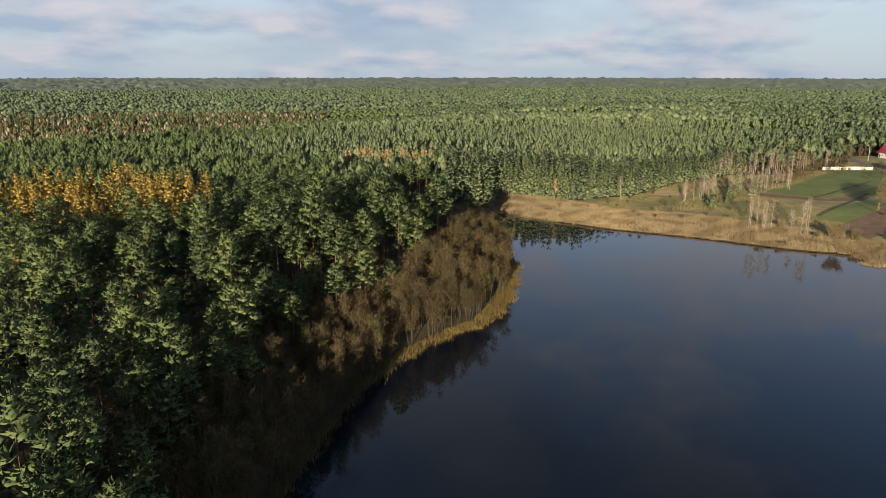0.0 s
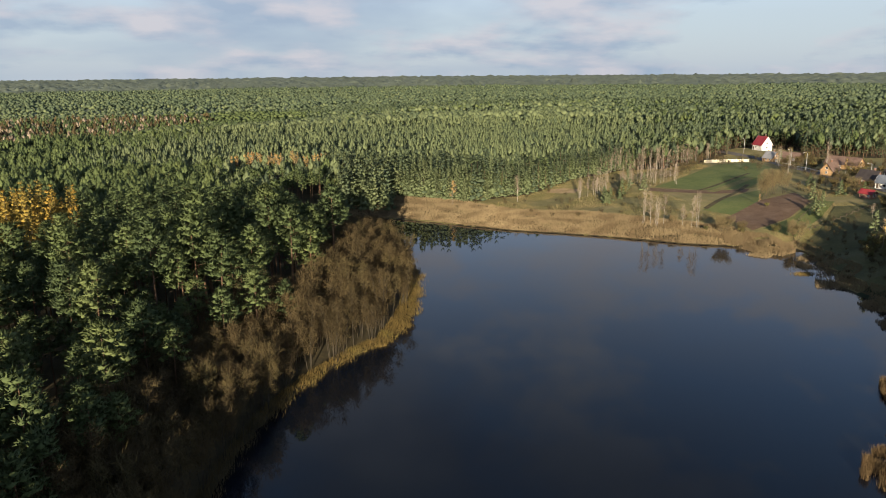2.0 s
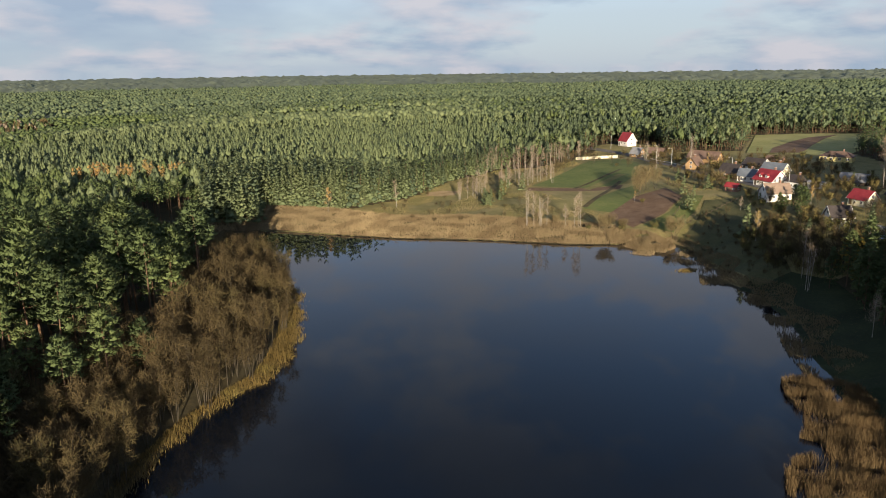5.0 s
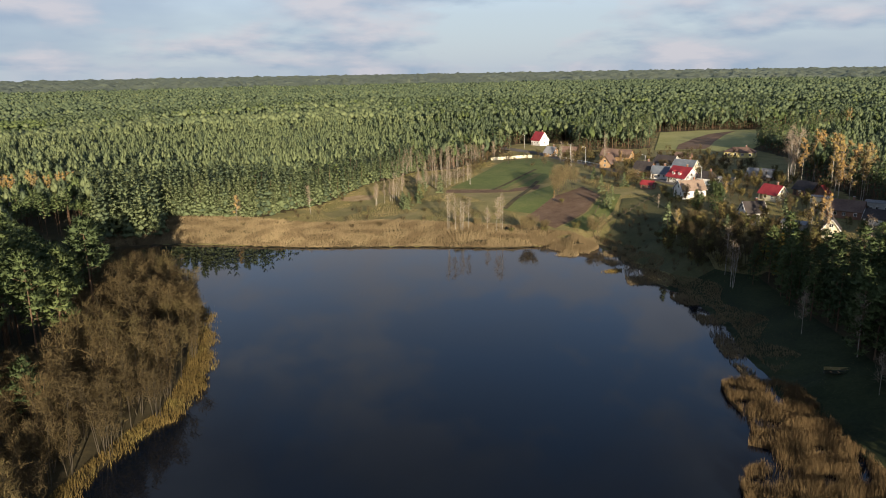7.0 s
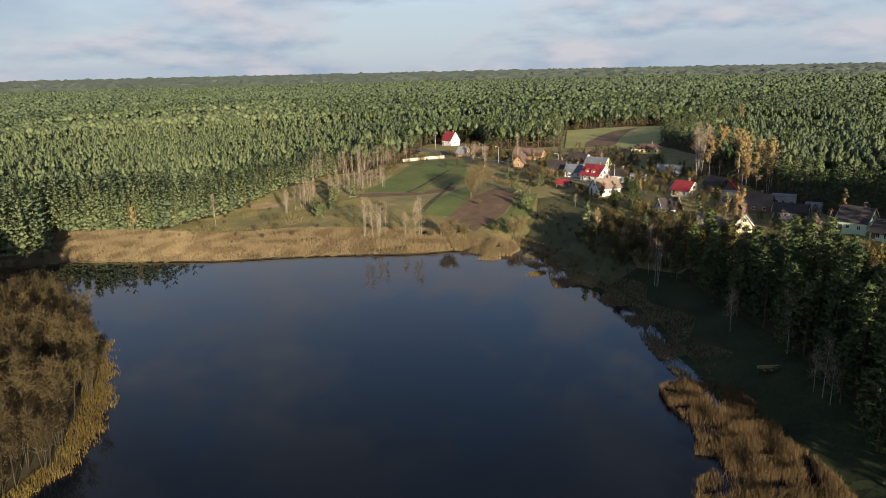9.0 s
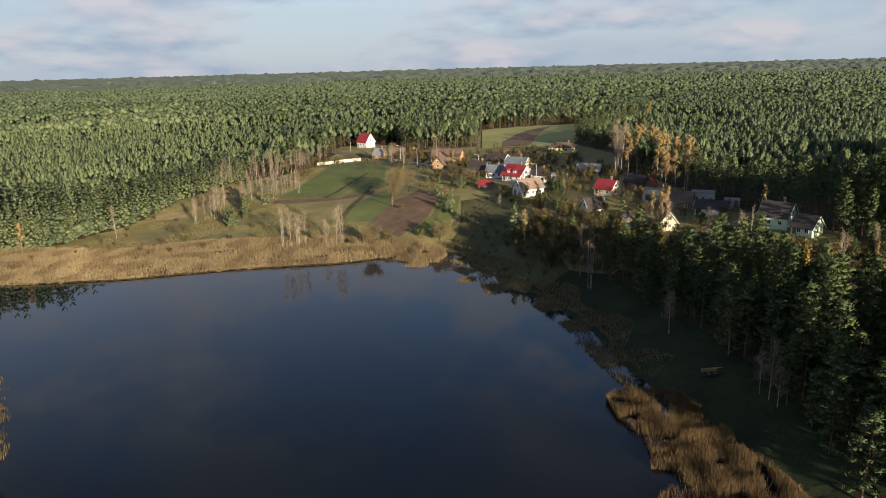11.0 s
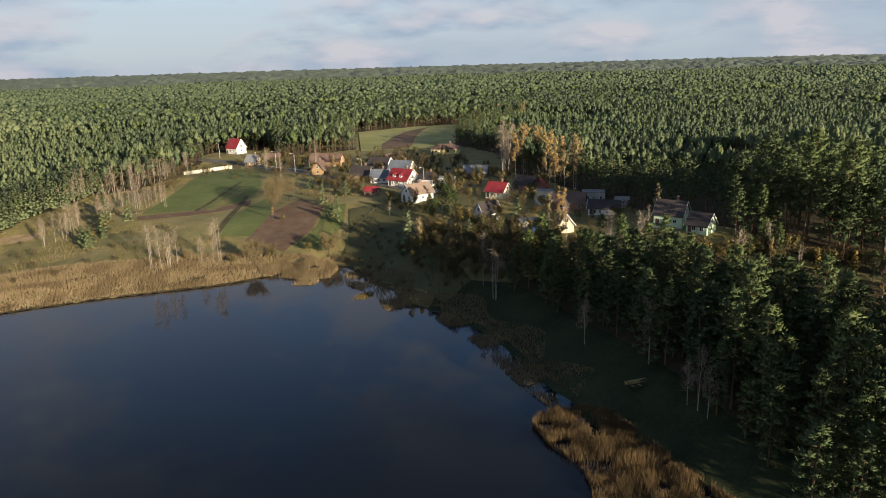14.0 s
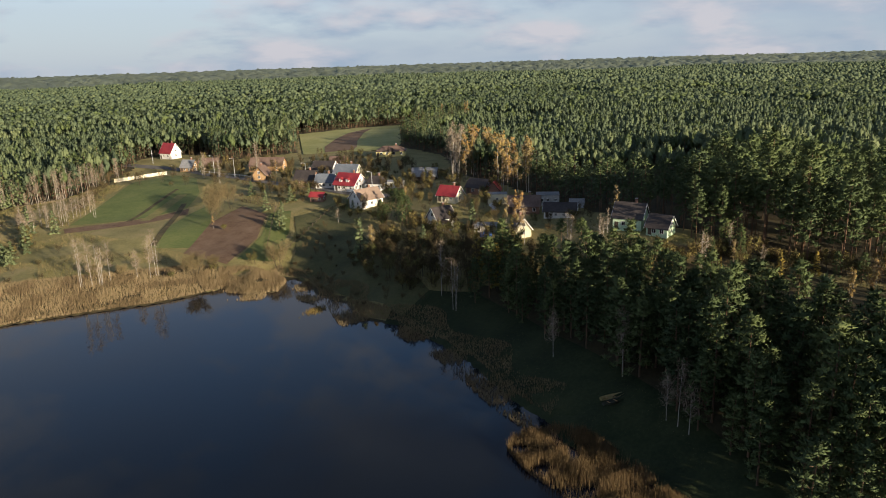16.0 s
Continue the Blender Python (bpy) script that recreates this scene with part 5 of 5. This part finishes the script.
GREYWALL = plain("grey concrete wall", ((0.30, 0.29, 0.27), (0.40, 0.39, 0.37), (0.48, 0.47, 0.45)), 1.5)
BRICKWALL = plain("weathered brick wall", ((0.16, 0.085, 0.06), (0.24, 0.13, 0.09), (0.30, 0.17, 0.12)), 3)
TIMBER = plain("tan timber wall", ((0.28, 0.17, 0.08), (0.38, 0.24, 0.12), (0.45, 0.30, 0.16)), 4)
DARKTIMBER = plain("dark timber", ((0.06, 0.045, 0.035), (0.10, 0.075, 0.055), (0.14, 0.105, 0.08)), 4)
REDROOF = plain("red metal roof", ((0.20, 0.020, 0.026), (0.27, 0.030, 0.036), (0.33, 0.046, 0.048)), 1.2, 0.45, None, 0.5)
BROWNROOF = plain("brown roof sheet", ((0.115, 0.075, 0.058), (0.16, 0.105, 0.082), (0.20, 0.14, 0.11)), 2, 0.7)
DARKROOF = plain("dark roof felt", ((0.035, 0.030, 0.030), (0.055, 0.046, 0.044), (0.075, 0.064, 0.06)), 2, 0.7)
TANROOF = plain("tan roof sheet", ((0.20, 0.145, 0.11), (0.26, 0.19, 0.145), (0.32, 0.235, 0.18)), 2, 0.7)
YELLOWWALL = plain("yellow render", ((0.62, 0.52, 0.20), (0.72, 0.60, 0.25), (0.78, 0.66, 0.32)), 1.5)
GREYROOF = plain("grey roof sheet", ((0.19, 0.19, 0.195), (0.26, 0.26, 0.265), (0.33, 0.33, 0.335)), 1.5, 0.6)
BLUEROOF = plain("blue-grey roof tile", ((0.10, 0.115, 0.14), (0.14, 0.16, 0.19), (0.19, 0.21, 0.24)), 1.5, 0.6)
TRIM = plain("white trim", ((0.68, 0.67, 0.65), (0.76, 0.75, 0.73), (0.80, 0.79, 0.77)), 3)
GLASS = plain("dark window glass", ((0.010, 0.013, 0.016), (0.014, 0.018, 0.022), (0.020, 0.024, 0.028)), 1, 0.08, None, 0.6)
TARP = plain("blue tarpaulin", ((0.03, 0.07, 0.20), (0.05, 0.11, 0.30), (0.08, 0.16, 0.38)), 3, 0.5)
STEEL = plain("galvanised steel", ((0.38, 0.39, 0.40), (0.46, 0.47, 0.48), (0.54, 0.55, 0.56)), 3, 0.4, None, 0.5, 0.6)


def box(bm, x0, x1, y0, y1, z0, z1):
    v = [bm.verts.new((x, y, z)) for x in (x0, x1) for y in (y0, y1) for z in (z0, z1)]
    for f in ((0, 1, 3, 2), (4, 6, 7, 5), (0, 4, 5, 1), (2, 3, 7, 6), (0, 2, 6, 4), (1, 5, 7, 3)):
        bm.faces.new([v[i] for i in f])
    return v


def one_box(*size):
    bm = bmesh.new()
    box(bm, *size)
    return bm


def slab(bm, corners, thick):
    """A thick sheet over four corners."""
    p = [Vector(c) for c in corners]
    n_ = (p[1] - p[0]).cross(p[2] - p[0]).normalized() * thick
    low, top = [bm.verts.new(c) for c in p], [bm.verts.new(c + n_) for c in p]
    bm.faces.new(low[::-1])
    bm.faces.new(top)
    for i in range(4):
        bm.faces.new((low[i], low[(i + 1) % 4], top[(i + 1) % 4], top[i]))


def window(parent, x, y, z, wide, high, facing, rows=2):
    """facing: 'x+', 'x-', 'y+', 'y-' of the house's own axes."""
    s = 1 if facing[1] == "+" else -1
    turn = {"x+": 90, "x-": -90, "y+": 180, "y-": 0}[facing]
    f = bmesh.new()
    t = 0.09
    box(f, -wide / 2, wide / 2, -0.06, 0.05, 0, t)
    box(f, -wide / 2, wide / 2, -0.06, 0.05, high - t, high)
    box(f, -wide / 2, -wide / 2 + t, -0.06, 0.05, t, high - t)
    box(f, wide / 2 - t, wide / 2, -0.06, 0.05, t, high - t)
    for i in range(1, rows):
        c = -wide / 2 + wide * i / rows
        box(f, c - 0.035, c + 0.035, -0.05, 0.04, t, high - t)
    ob = link("window", f, TRIM, parent)
    ob.matrix_basis = pose(x, y, z, 0, 0, turn)
    link("pane", one_box(-wide / 2 + t, wide / 2 - t, -0.02, 0.03, t, high - t), GLASS, ob)
    return ob


def house(name, label, x, y, turn, long, wide, eave, ridge, wall, roof, over=0.45, side=(2, 1.0), gable=(1, 1.0), upper=True, chimney=True, door=True, hip=0.0, gable_wall=None):
    """A house with its ridge along its own x axis, on the ground at (x, y)."""
    ob = tagged(new(name), label, "house" if "house" in name or "cottage" in name or "bungalow" in name else "building", "village buildings")
    ob.matrix_basis = pose(x, y, float(ground_height(x, y)) + 0.15, 0, 0, turn)
    a, b = long / 2, wide / 2
    bm = bmesh.new()
    lo = [bm.verts.new((sx * a, sy * b, -2.0)) for sx, sy in ((-1, -1), (1, -1), (1, 1), (-1, 1))]
    hi = [bm.verts.new((sx * a, sy * b, eave)) for sx, sy in ((-1, -1), (1, -1), (1, 1), (-1, 1))]
    for i in range(4):
        bm.faces.new((lo[i], lo[(i + 1) % 4], hi[(i + 1) % 4], hi[i]))
    if hip:
        bm.faces.new(hi)
    else:
        t0, t1 = bm.verts.new((-a, 0, ridge)), bm.verts.new((a, 0, ridge))
        bm.faces.new((hi[3], hi[0], t0)), bm.faces.new((hi[1], hi[2], t1))
        bm.faces.new((hi[0], hi[1], t1, t0)), bm.faces.new((hi[2], hi[3], t0, t1))
    link("wall", bm, wall, ob)
    slope = (ridge - eave) / b
    drop = eave - over * slope
    rm = bmesh.new()
    A, B = a + over, b + over
    h = hip
    slab(rm, ((-A, -B, drop), (A, -B, drop), (A - h, 0, ridge + 0.02), (-A + h, 0, ridge + 0.02)), 0.14)
    slab(rm, ((A, B, drop), (-A, B, drop), (-A + h, 0, ridge + 0.02), (A - h, 0, ridge + 0.02)), 0.14)
    if hip:
        slab(rm, ((A, -B, drop), (A, B, drop), (A - h, 0.01, ridge + 0.02), (A - h, -0.01, ridge + 0.02)), 0.14)
        slab(rm, ((-A, B, drop), (-A, -B, drop), (-A + h, -0.01, ridge + 0.02), (-A + h, 0.01, ridge + 0.02)), 0.14)
    link("roof", rm, roof, ob)
    if not hip and over > 0.2:
        for s in (-1, 1):
            g = bmesh.new()
            for e in (-1, 1):
                slab(g, ((s * (A + 0.03) - 0.05, e * B, drop - 0.14), (s * (A + 0.03) + 0.05, e * B, drop - 0.14), (s * (A + 0.03) + 0.05, 0, ridge - 0.12), (s * (A + 0.03) - 0.05, 0, ridge - 0.12)), 0.2 * -e)
            link("bargeboard", g, TRIM if wall in (WHITEWALL, CREAM, GREENWALL) else DARKTIMBER, ob)
    count, size = side
    for i in range(count):
        u = -a + long * (i + 0.5 + (0.25 if door and i == 0 else 0)) / count
        for f, yy in (("y-", -b), ("y+", b)):
            window(ob, u, yy, max(0.5, eave * 0.5 - 0.55), 1.1 * size, 1.25 * size, f)
    count, size = gable
    for i in range(count):
        u = -b + wide * (i + 0.5) / count
        for f, xx in (("x-", -a), ("x+", a)):
            window(ob, xx, u, max(0.5, eave * 0.5 - 0.55), 1.1 * size, 1.25 * size, f)
    if upper and not hip and ridge - eave > 2.2:
        for f, xx in (("x-", -a), ("x+", a)):
            window(ob, xx, 0, eave + 0.35, 1.2, 1.2, f)
    if door:
        d = link("door", one_box(-0.5, 0.5, -0.05, 0.05, 0, 2.05), DARKTIMBER, ob)
        d.matrix_basis = pose(-a + 1.0, -b, 0)
        link("handle", one_box(0.34, 0.44, -0.10, -0.05, 1.0, 1.06), STEEL, d)
    if chimney:
        c = link("chimney", one_box(-0.3, 0.3, -0.3, 0.3, -1.0, 1.1), BRICKWALL, ob)
        c.matrix_basis = pose(a * 0.35, b * 0.15, ridge)
        link("cap", one_box(-0.38, 0.38, -0.38, 0.38, 1.1, 1.2), GREYWALL, c)
    return ob


def dormer(parent, u, y, z, wall, roof):
    """A small gabled dormer facing the house's own -y side."""
    bm = one_box(-0.7, 0.7, 0, 2.2, 0, 1.2)
    t = [bm.verts.new(c) for c in ((-0.7, 0, 1.2), (0.7, 0, 1.2), (0, 0, 1.8))]
    bm.faces.new(t)
    d = link("dormer", bm, wall, parent)
    d.matrix_basis = pose(u, y, z)
    rm = bmesh.new()
    slab(rm, ((-0.95, -0.25, 1.0), (0, -0.25, 1.85), (0, 2.6, 1.85), (-0.95, 2.6, 1.0)), -0.1)
    slab(rm, ((0.95, -0.25, 1.0), (0, -0.25, 1.85), (0, 2.6, 1.85), (0.95, 2.6, 1.0)), 0.1)
    link("dormer_roof", rm, roof, d)
    window(d, 0, 0, 0.2, 0.8, 0.85, "y-", 2)


house("cottage", "white cottage with a red roof at the wood's edge", 282, 361, -88, 8.8, 7.6, 3.6, 8.6, WHITEWALL, REDROOF)
house("cottage", "small cottage with a pale grey roof", 254, 313, -82, 7.2, 5.6, 2.3, 5.6, TIMBER, GREYROOF)
house("barn", "brown-roofed timber shed behind the cottage", 268, 314, -62, 10, 6.5, 2.3, 4.8, DARKTIMBER, BROWNROOF, chimney=False, side=(1, 0.8), upper=False)
house("barn", "long barn with a brown sheet roof", 264, 269, -66, 16, 9, 2.6, 6.0, TIMBER, BROWNROOF, chimney=False, side=(3, 0.9))
house("cottage", "tan timber cottage with a brown gabled roof", 241, 251, 22, 7, 5.8, 2.4, 5.8, TIMBER, BROWNROOF, side=(1, 1.0))
house("farmhouse", "brick farmhouse with a dark brown roof", 234, 219, -80, 8.6, 6.6, 2.6, 6.2, BRICKWALL, DARKROOF)
house("barn", "dark-roofed barn with a white gable", 262, 232, -78, 10, 7.5, 2.6, 5.8, WHITEWALL, DARKROOF, chimney=False)
house("house", "white house with a dark blue-grey roof", 233, 208, -66, 7.2, 6.2, 2.4, 5.2, WHITEWALL, BLUEROOF, side=(3, 0.9))
house("house", "cream house with a blue-grey roof", 254, 213, -76, 10, 7.4, 2.8, 6.0, CREAM, BLUEROOF)
big_house = house("house", "white house with a red roof and dormers", 232, 195, -88, 9.4, 8.6, 2.7, 6.5, WHITEWALL, REDROOF, over=0.6, side=(3, 0.9), gable=(3, 0.95), upper=True)
dormer(big_house, -2.0, -3.6, 3.25, WHITEWALL, REDROOF)
dormer(big_house, 1.2, -3.6, 3.25, WHITEWALL, REDROOF)
deck = link("balcony", one_box(4.7, 6.3, -3.8, 3.8, 2.5, 2.65), TRIM, big_house, "white balcony deck on posts")
for v_ in (-3.6, -1.2, 1.2, 3.6):
    link("post", one_box(6.0, 6.2, v_ - 0.1, v_ + 0.1, -0.5, 2.5), TRIM, deck)
link("railing", one_box(6.22, 6.3, -3.8, 3.8, 2.65, 3.5), TRIM, deck)
house("house", "white house with a black upper storey", 235, 184.5, -82, 6.6, 6.0, 2.6, 5.2, WHITEWALL, DARKROOF, over=0.15, side=(3, 0.9), gable=(3, 0.9), hip=1.2)
house("garage", "low white outbuilding beside the house", 239, 178, -70, 6, 4, 2.4, 2.8, WHITEWALL, GREYROOF, over=0.15, chimney=False, side=(2, 0.8), upper=False, door=False)
house("house", "white house with a pale tan roof", 209.5, 171, -20, 9.4, 7.2, 3.0, 6.2, WHITEWALL, TANROOF, side=(3, 0.9), gable=(2, 0.9))
house("house", "cream house with a bright red roof", 219, 142, -92, 7.2, 5.8, 2.4, 5.2, CREAM, REDROOF, side=(2, 0.9))
house("house", "white house with a dark brown roof", 195, 132, -25, 6.6, 5.4, 2.8, 5.8, WHITEWALL, DARKROOF, gable=(2, 0.8))
house("sunroom", "white glazed sunroom beside the house", 191.6, 128, -110, 3.4, 2.6, 2.2, 2.8, WHITEWALL, BROWNROOF, over=0.15, side=(3, 0.75), gable=(2, 0.7), upper=False, chimney=False, door=False)
house("barn", "timber barn with a grey sheet roof", 258, 176, -68, 10, 7.5, 2.0, 4.8, DARKTIMBER, GREYROOF, chimney=False, side=(1, 0.8), upper=False)
house("bungalow", "yellow bungalow with a grey hipped roof", 319, 234, -62, 15, 9.0, 2.6, 4.8, YELLOWWALL, BROWNROOF, side=(4, 1.1), hip=4.0)
house("barn", "brick barn with a dark roof", 232, 137.5, -96, 7.6, 5.6, 2.4, 5.0, BRICKWALL, DARKROOF, chimney=False)
house("barn", "small shed with a dark red roof", 229.5, 130.5, 20, 5.2, 4.2, 2.6, 5.2, BRICKWALL, REDROOF, chimney=False, upper=False)
house("shed", "flat cream concrete shed in the yard", 222.5, 126, -62, 6.4, 4, 3.0, 3.3, CREAM, GREYROOF, over=0.1, chimney=False, side=(1, 0.7), upper=False, door=False)
house("house", "long house with a dark brown roof", 215.5, 113, -70, 9.8, 6.6, 2.4, 5.2, BRICKWALL, BROWNROOF, side=(3, 0.9))
house("shed", "pale flat-roofed outbuilding behind the house", 228, 110, -66, 7.4, 5.6, 3.2, 3.5, GREYWALL, GREYROOF, over=0.1, chimney=False, side=(3, 0.8), upper=False)
house("shed", "low white shed with a black roof", 213.5, 100, -74, 9.6, 5.2, 2.0, 4.2, WHITEWALL, DARKROOF, chimney=False, side=(4, 0.7), upper=False)
house("cottage", "tall narrow cream cottage with a steep roof", 193.5, 104, 32, 5.6, 4.4, 2.6, 5.4, CREAM, DARKROOF, side=(1, 0.8), gable=(1, 0.8))
house("house", "pale green house with a dark gabled roof", 196, 73.5, -90, 7.6, 6.8, 3.4, 6.8, GREENWALL, DARKROOF, side=(2, 0.9))
house("garage", "pale green outbuilding with a dark roof", 192, 64.5, -100, 5.6, 5.4, 2.2, 5.0, GREENWALL, DARKROOF, chimney=False, gable=(1, 0.8))
house("shed", "small red-roofed garden shed", 212, 195, -75, 5.0, 3.4, 1.9, 3.2, BRICKWALL, REDROOF, chimney=False, side=(1, 0.8), upper=False)
house("shed", "low shed with a pale sheet roof", 195, 116.5, -70, 6.6, 4.5, 1.6, 2.2, GREYWALL, GREYROOF, chimney=False, side=(2, 0.6), upper=False, door=False)
house("barn", "reddish barn beyond the village", 286, 243, -70, 8, 5.5, 2.4, 4.4, BRICKWALL, BROWNROOF, chimney=False, upper=False)

# arched store
arch = bmesh.new()
ring = []
for xx in (-4, 4):
    ring.append([arch.verts.new((xx, 3 * math.cos(math.pi * k / 10), 3.2 * math.sin(math.pi * k / 10))) for k in range(11)])
for k in range(10):
    arch.faces.new((ring[0][k], ring[1][k], ring[1][k + 1], ring[0][k + 1]))
arch.faces.new(ring[0]), arch.faces.new(ring[1][::-1])
store = tagged(new("arched_store"), "arched grey sheet-metal store", "building", "village buildings")
store.matrix_basis = pose(227, 99.5, float(ground_height(227, 99.5)), 0, 0, -70)
store.scale = (0.62, 0.75, 0.85)
link("shell", arch, GREYROOF, store)
dr = link("door", one_box(-4.08, -3.98, -1.2, 1.2, 0, 2.3), GREYWALL, store)
link("handle", one_box(-4.14, -4.08, 0.9, 1.0, 1.0, 1.2), STEEL, dr)

# pale garden wall in panels, and road posts
wall_thing = tagged(new("garden_wall"), "long pale concrete panel wall along the field", "wall", "", "")
for k in range(11):
    u = (k + 0.5) / 11
    px, py = 222 + 20 * u, 329 - 13 * u
    panel = link("panel", one_box(-1.06, 1.06, -0.06, 0.06, -0.6, 1.6), CREAM, wall_thing)
    panel.matrix_basis = pose(px, py, float(ground_height(px, py)), 0, 0, -33)
    post = link("post", one_box(-0.12, 0.12, -0.12, 0.12, -0.6, 1.85), TRIM, wall_thing)
    post.matrix_basis = pose(px + 0.91, py - 0.59, float(ground_height(px, py)), 0, 0, -33)


def street_lamp(x, y, turn):
    ob = tagged(new("street_lamp"), "slim grey street lamp by the road", "street lamp", "street lamps")
    ob.matrix_basis = pose(x, y, float(ground_height(x, y)), 0, 0, turn)
    v, f = limb([(0, 0, -0.3), (0, 0, 7.5), (0, 0, 8.6)], [0.14, 0.10, 0.08], 8)
    link("pole", soup("pole", v, f, STEEL), None, ob)
    v, f = limb([(0, 0, 8.5), (0.7, 0, 8.9), (1.5, 0, 8.95)], [0.06, 0.05, 0.05], 6)
    link("arm", soup("arm", v, f, STEEL), None, ob)
    link("lamp_head", one_box(1.3, 2.0, -0.14, 0.14, 8.86, 9.0), TRIM, ob)


for lx_, ly_, lt in ((265, 355, 200), (241, 268, 160), (237, 222, 160), (226, 180, 160), (249, 290, 160)):
    street_lamp(lx_, ly_, lt)

fence = tagged(new("road_fence"), "low pale rail fence beside the road", "fence")
for k in range(14):
    u = k / 13
    px, py = 254 - 14 * u, 312 - 58 * u
    z = float(ground_height(px, py))
    post = link("post", one_box(-0.08, 0.08, -0.08, 0.08, -0.3, 1.1), TRIM, fence)
    post.matrix_basis = pose(px, py, z)
    if k < 13:
        rail = link("rail", one_box(0, 4.59, -0.03, 0.03, 0.75, 0.95), TRIM, fence)
        rail.matrix_basis = pose(px, py, z, 0, 0, math.degrees(math.atan2(-58, -14)))


def garden_fence(x0, y0, x1, y1, n_):
    ob = tagged(new("garden_fence"), "weathered garden fence of posts and rails", "fence", "garden fences")
    turn, step = math.degrees(math.atan2(y1 - y0, x1 - x0)), math.hypot(x1 - x0, y1 - y0) / (n_ - 1)
    for k in range(n_):
        u = k / (n_ - 1)
        px, py = x0 + (x1 - x0) * u, y0 + (y1 - y0) * u
        z = float(ground_height(px, py))
        link("post", one_box(-0.07, 0.07, -0.07, 0.07, -0.3, 1.2), DARKTIMBER, ob).matrix_basis = pose(px, py, z)
        if k < n_ - 1:
            link("rail", one_box(0, step, -0.03, 0.03, 0.9, 1.0), DARKTIMBER, ob).matrix_basis = pose(px, py, z, 0, 0, turn)


garden_fence(163, 176, 200, 205, 16)
garden_fence(170, 174, 222, 186, 18)
garden_fence(200, 206, 206, 228, 9)

# rowing boat drawn up on the bank
hull = bmesh.new()
sections = []
for k in range(9):
    u = k / 8
    half = 0.62 * math.sin(math.pi * min(1, 0.12 + u * 0.80)) ** 0.6
    rise = 0.10 * (2 * u - 1) ** 2
    xx = -2.3 + 4.6 * u
    sections.append([hull.verts.new(c) for c in ((xx, -half, 0.5 + rise), (xx, -half * 0.8, 0.12 + rise), (xx, 0, rise), (xx, half * 0.8, 0.12 + rise), (xx, half, 0.5 + rise))])
for p_, q_ in zip(sections, sections[1:]):
    for i_ in range(4):
        hull.faces.new((p_[i_], q_[i_], q_[i_ + 1], p_[i_ + 1]))
hull.faces.new(sections[0]), hull.faces.new(sections[-1][::-1])
BOATPAINT = plain("faded yellow boat paint", ((0.24, 0.20, 0.08), (0.34, 0.28, 0.12), (0.42, 0.36, 0.18)), 4, 0.6)
DARKBOAT = plain("weathered dark boat paint", ((0.03, 0.035, 0.025), (0.05, 0.055, 0.04), (0.08, 0.085, 0.06)), 4, 0.6)
hull_mesh = bpy.data.meshes.new("hull")
hull.to_mesh(hull_mesh)
hull.free()
for bx_, by_, bt, paint, words in ((119.6, 54.9, -38, BOATPAINT, "faded yellow rowing boat drawn up on the bank"), (118.3, 54.2, -33, DARKBOAT, "dark weathered rowing boat beside the yellow one")):
    boat = tagged(new("rowing_boat"), words, "boat", "boats on the bank")
    boat.matrix_basis = pose(bx_, by_, float(ground_height(bx_, by_)) + 0.26, 0, 0, bt)
    link("hull", hull_mesh.copy(), paint, boat)
    for u in (-1.0, 0.4):
        link("thwart", one_box(u - 0.12, u + 0.12, -0.5, 0.5, 0.36, 0.4), TIMBER, boat)

# odds and ends in the yards
# rounded white lumps that make up a debris pile near the cream shed
for k in range(16):
    u, v_ = rng.uniform(-4, 4), rng.uniform(-1.5, 1.5)
    px, py = 215 + u * 0.9, 124 + u * 0.5 + v_ * 0.7
    bm = bmesh.new()
    bmesh.ops.create_icosphere(bm, subdivisions=1, radius=rng.uniform(0.4, 0.8))
    for v3 in bm.verts:
        v3.co = Vector((v3.co.x * 1.2, v3.co.y, v3.co.z * 0.7)) * rng.uniform(0.8, 1.2)
    s_ = tagged(link("wrapped_bale", bm, TRIM), "white lump of debris in the yard", "bale", "bales in the yard")
    s_.matrix_basis = pose(px, py, float(ground_height(px, py)) + 0.3, 0, 0, rng.uniform(0, 90))
bm = bmesh.new()
slab(bm, ((-1.8, -1.2, 0.2), (1.8, -1.2, 0.4), (1.6, 1.2, 1.3), (-1.6, 1.2, 1.1)), 0.06)
box(bm, -1.6, 1.6, 0.9, 1.15, -0.4, 1.1)
tarp = tagged(link("tarpaulin", bm, TARP), "blue tarpaulin over a wood stack", "tarpaulin")
tarp.matrix_basis = pose(190, 114, float(ground_height(190, 114)), 0, 0, -60)
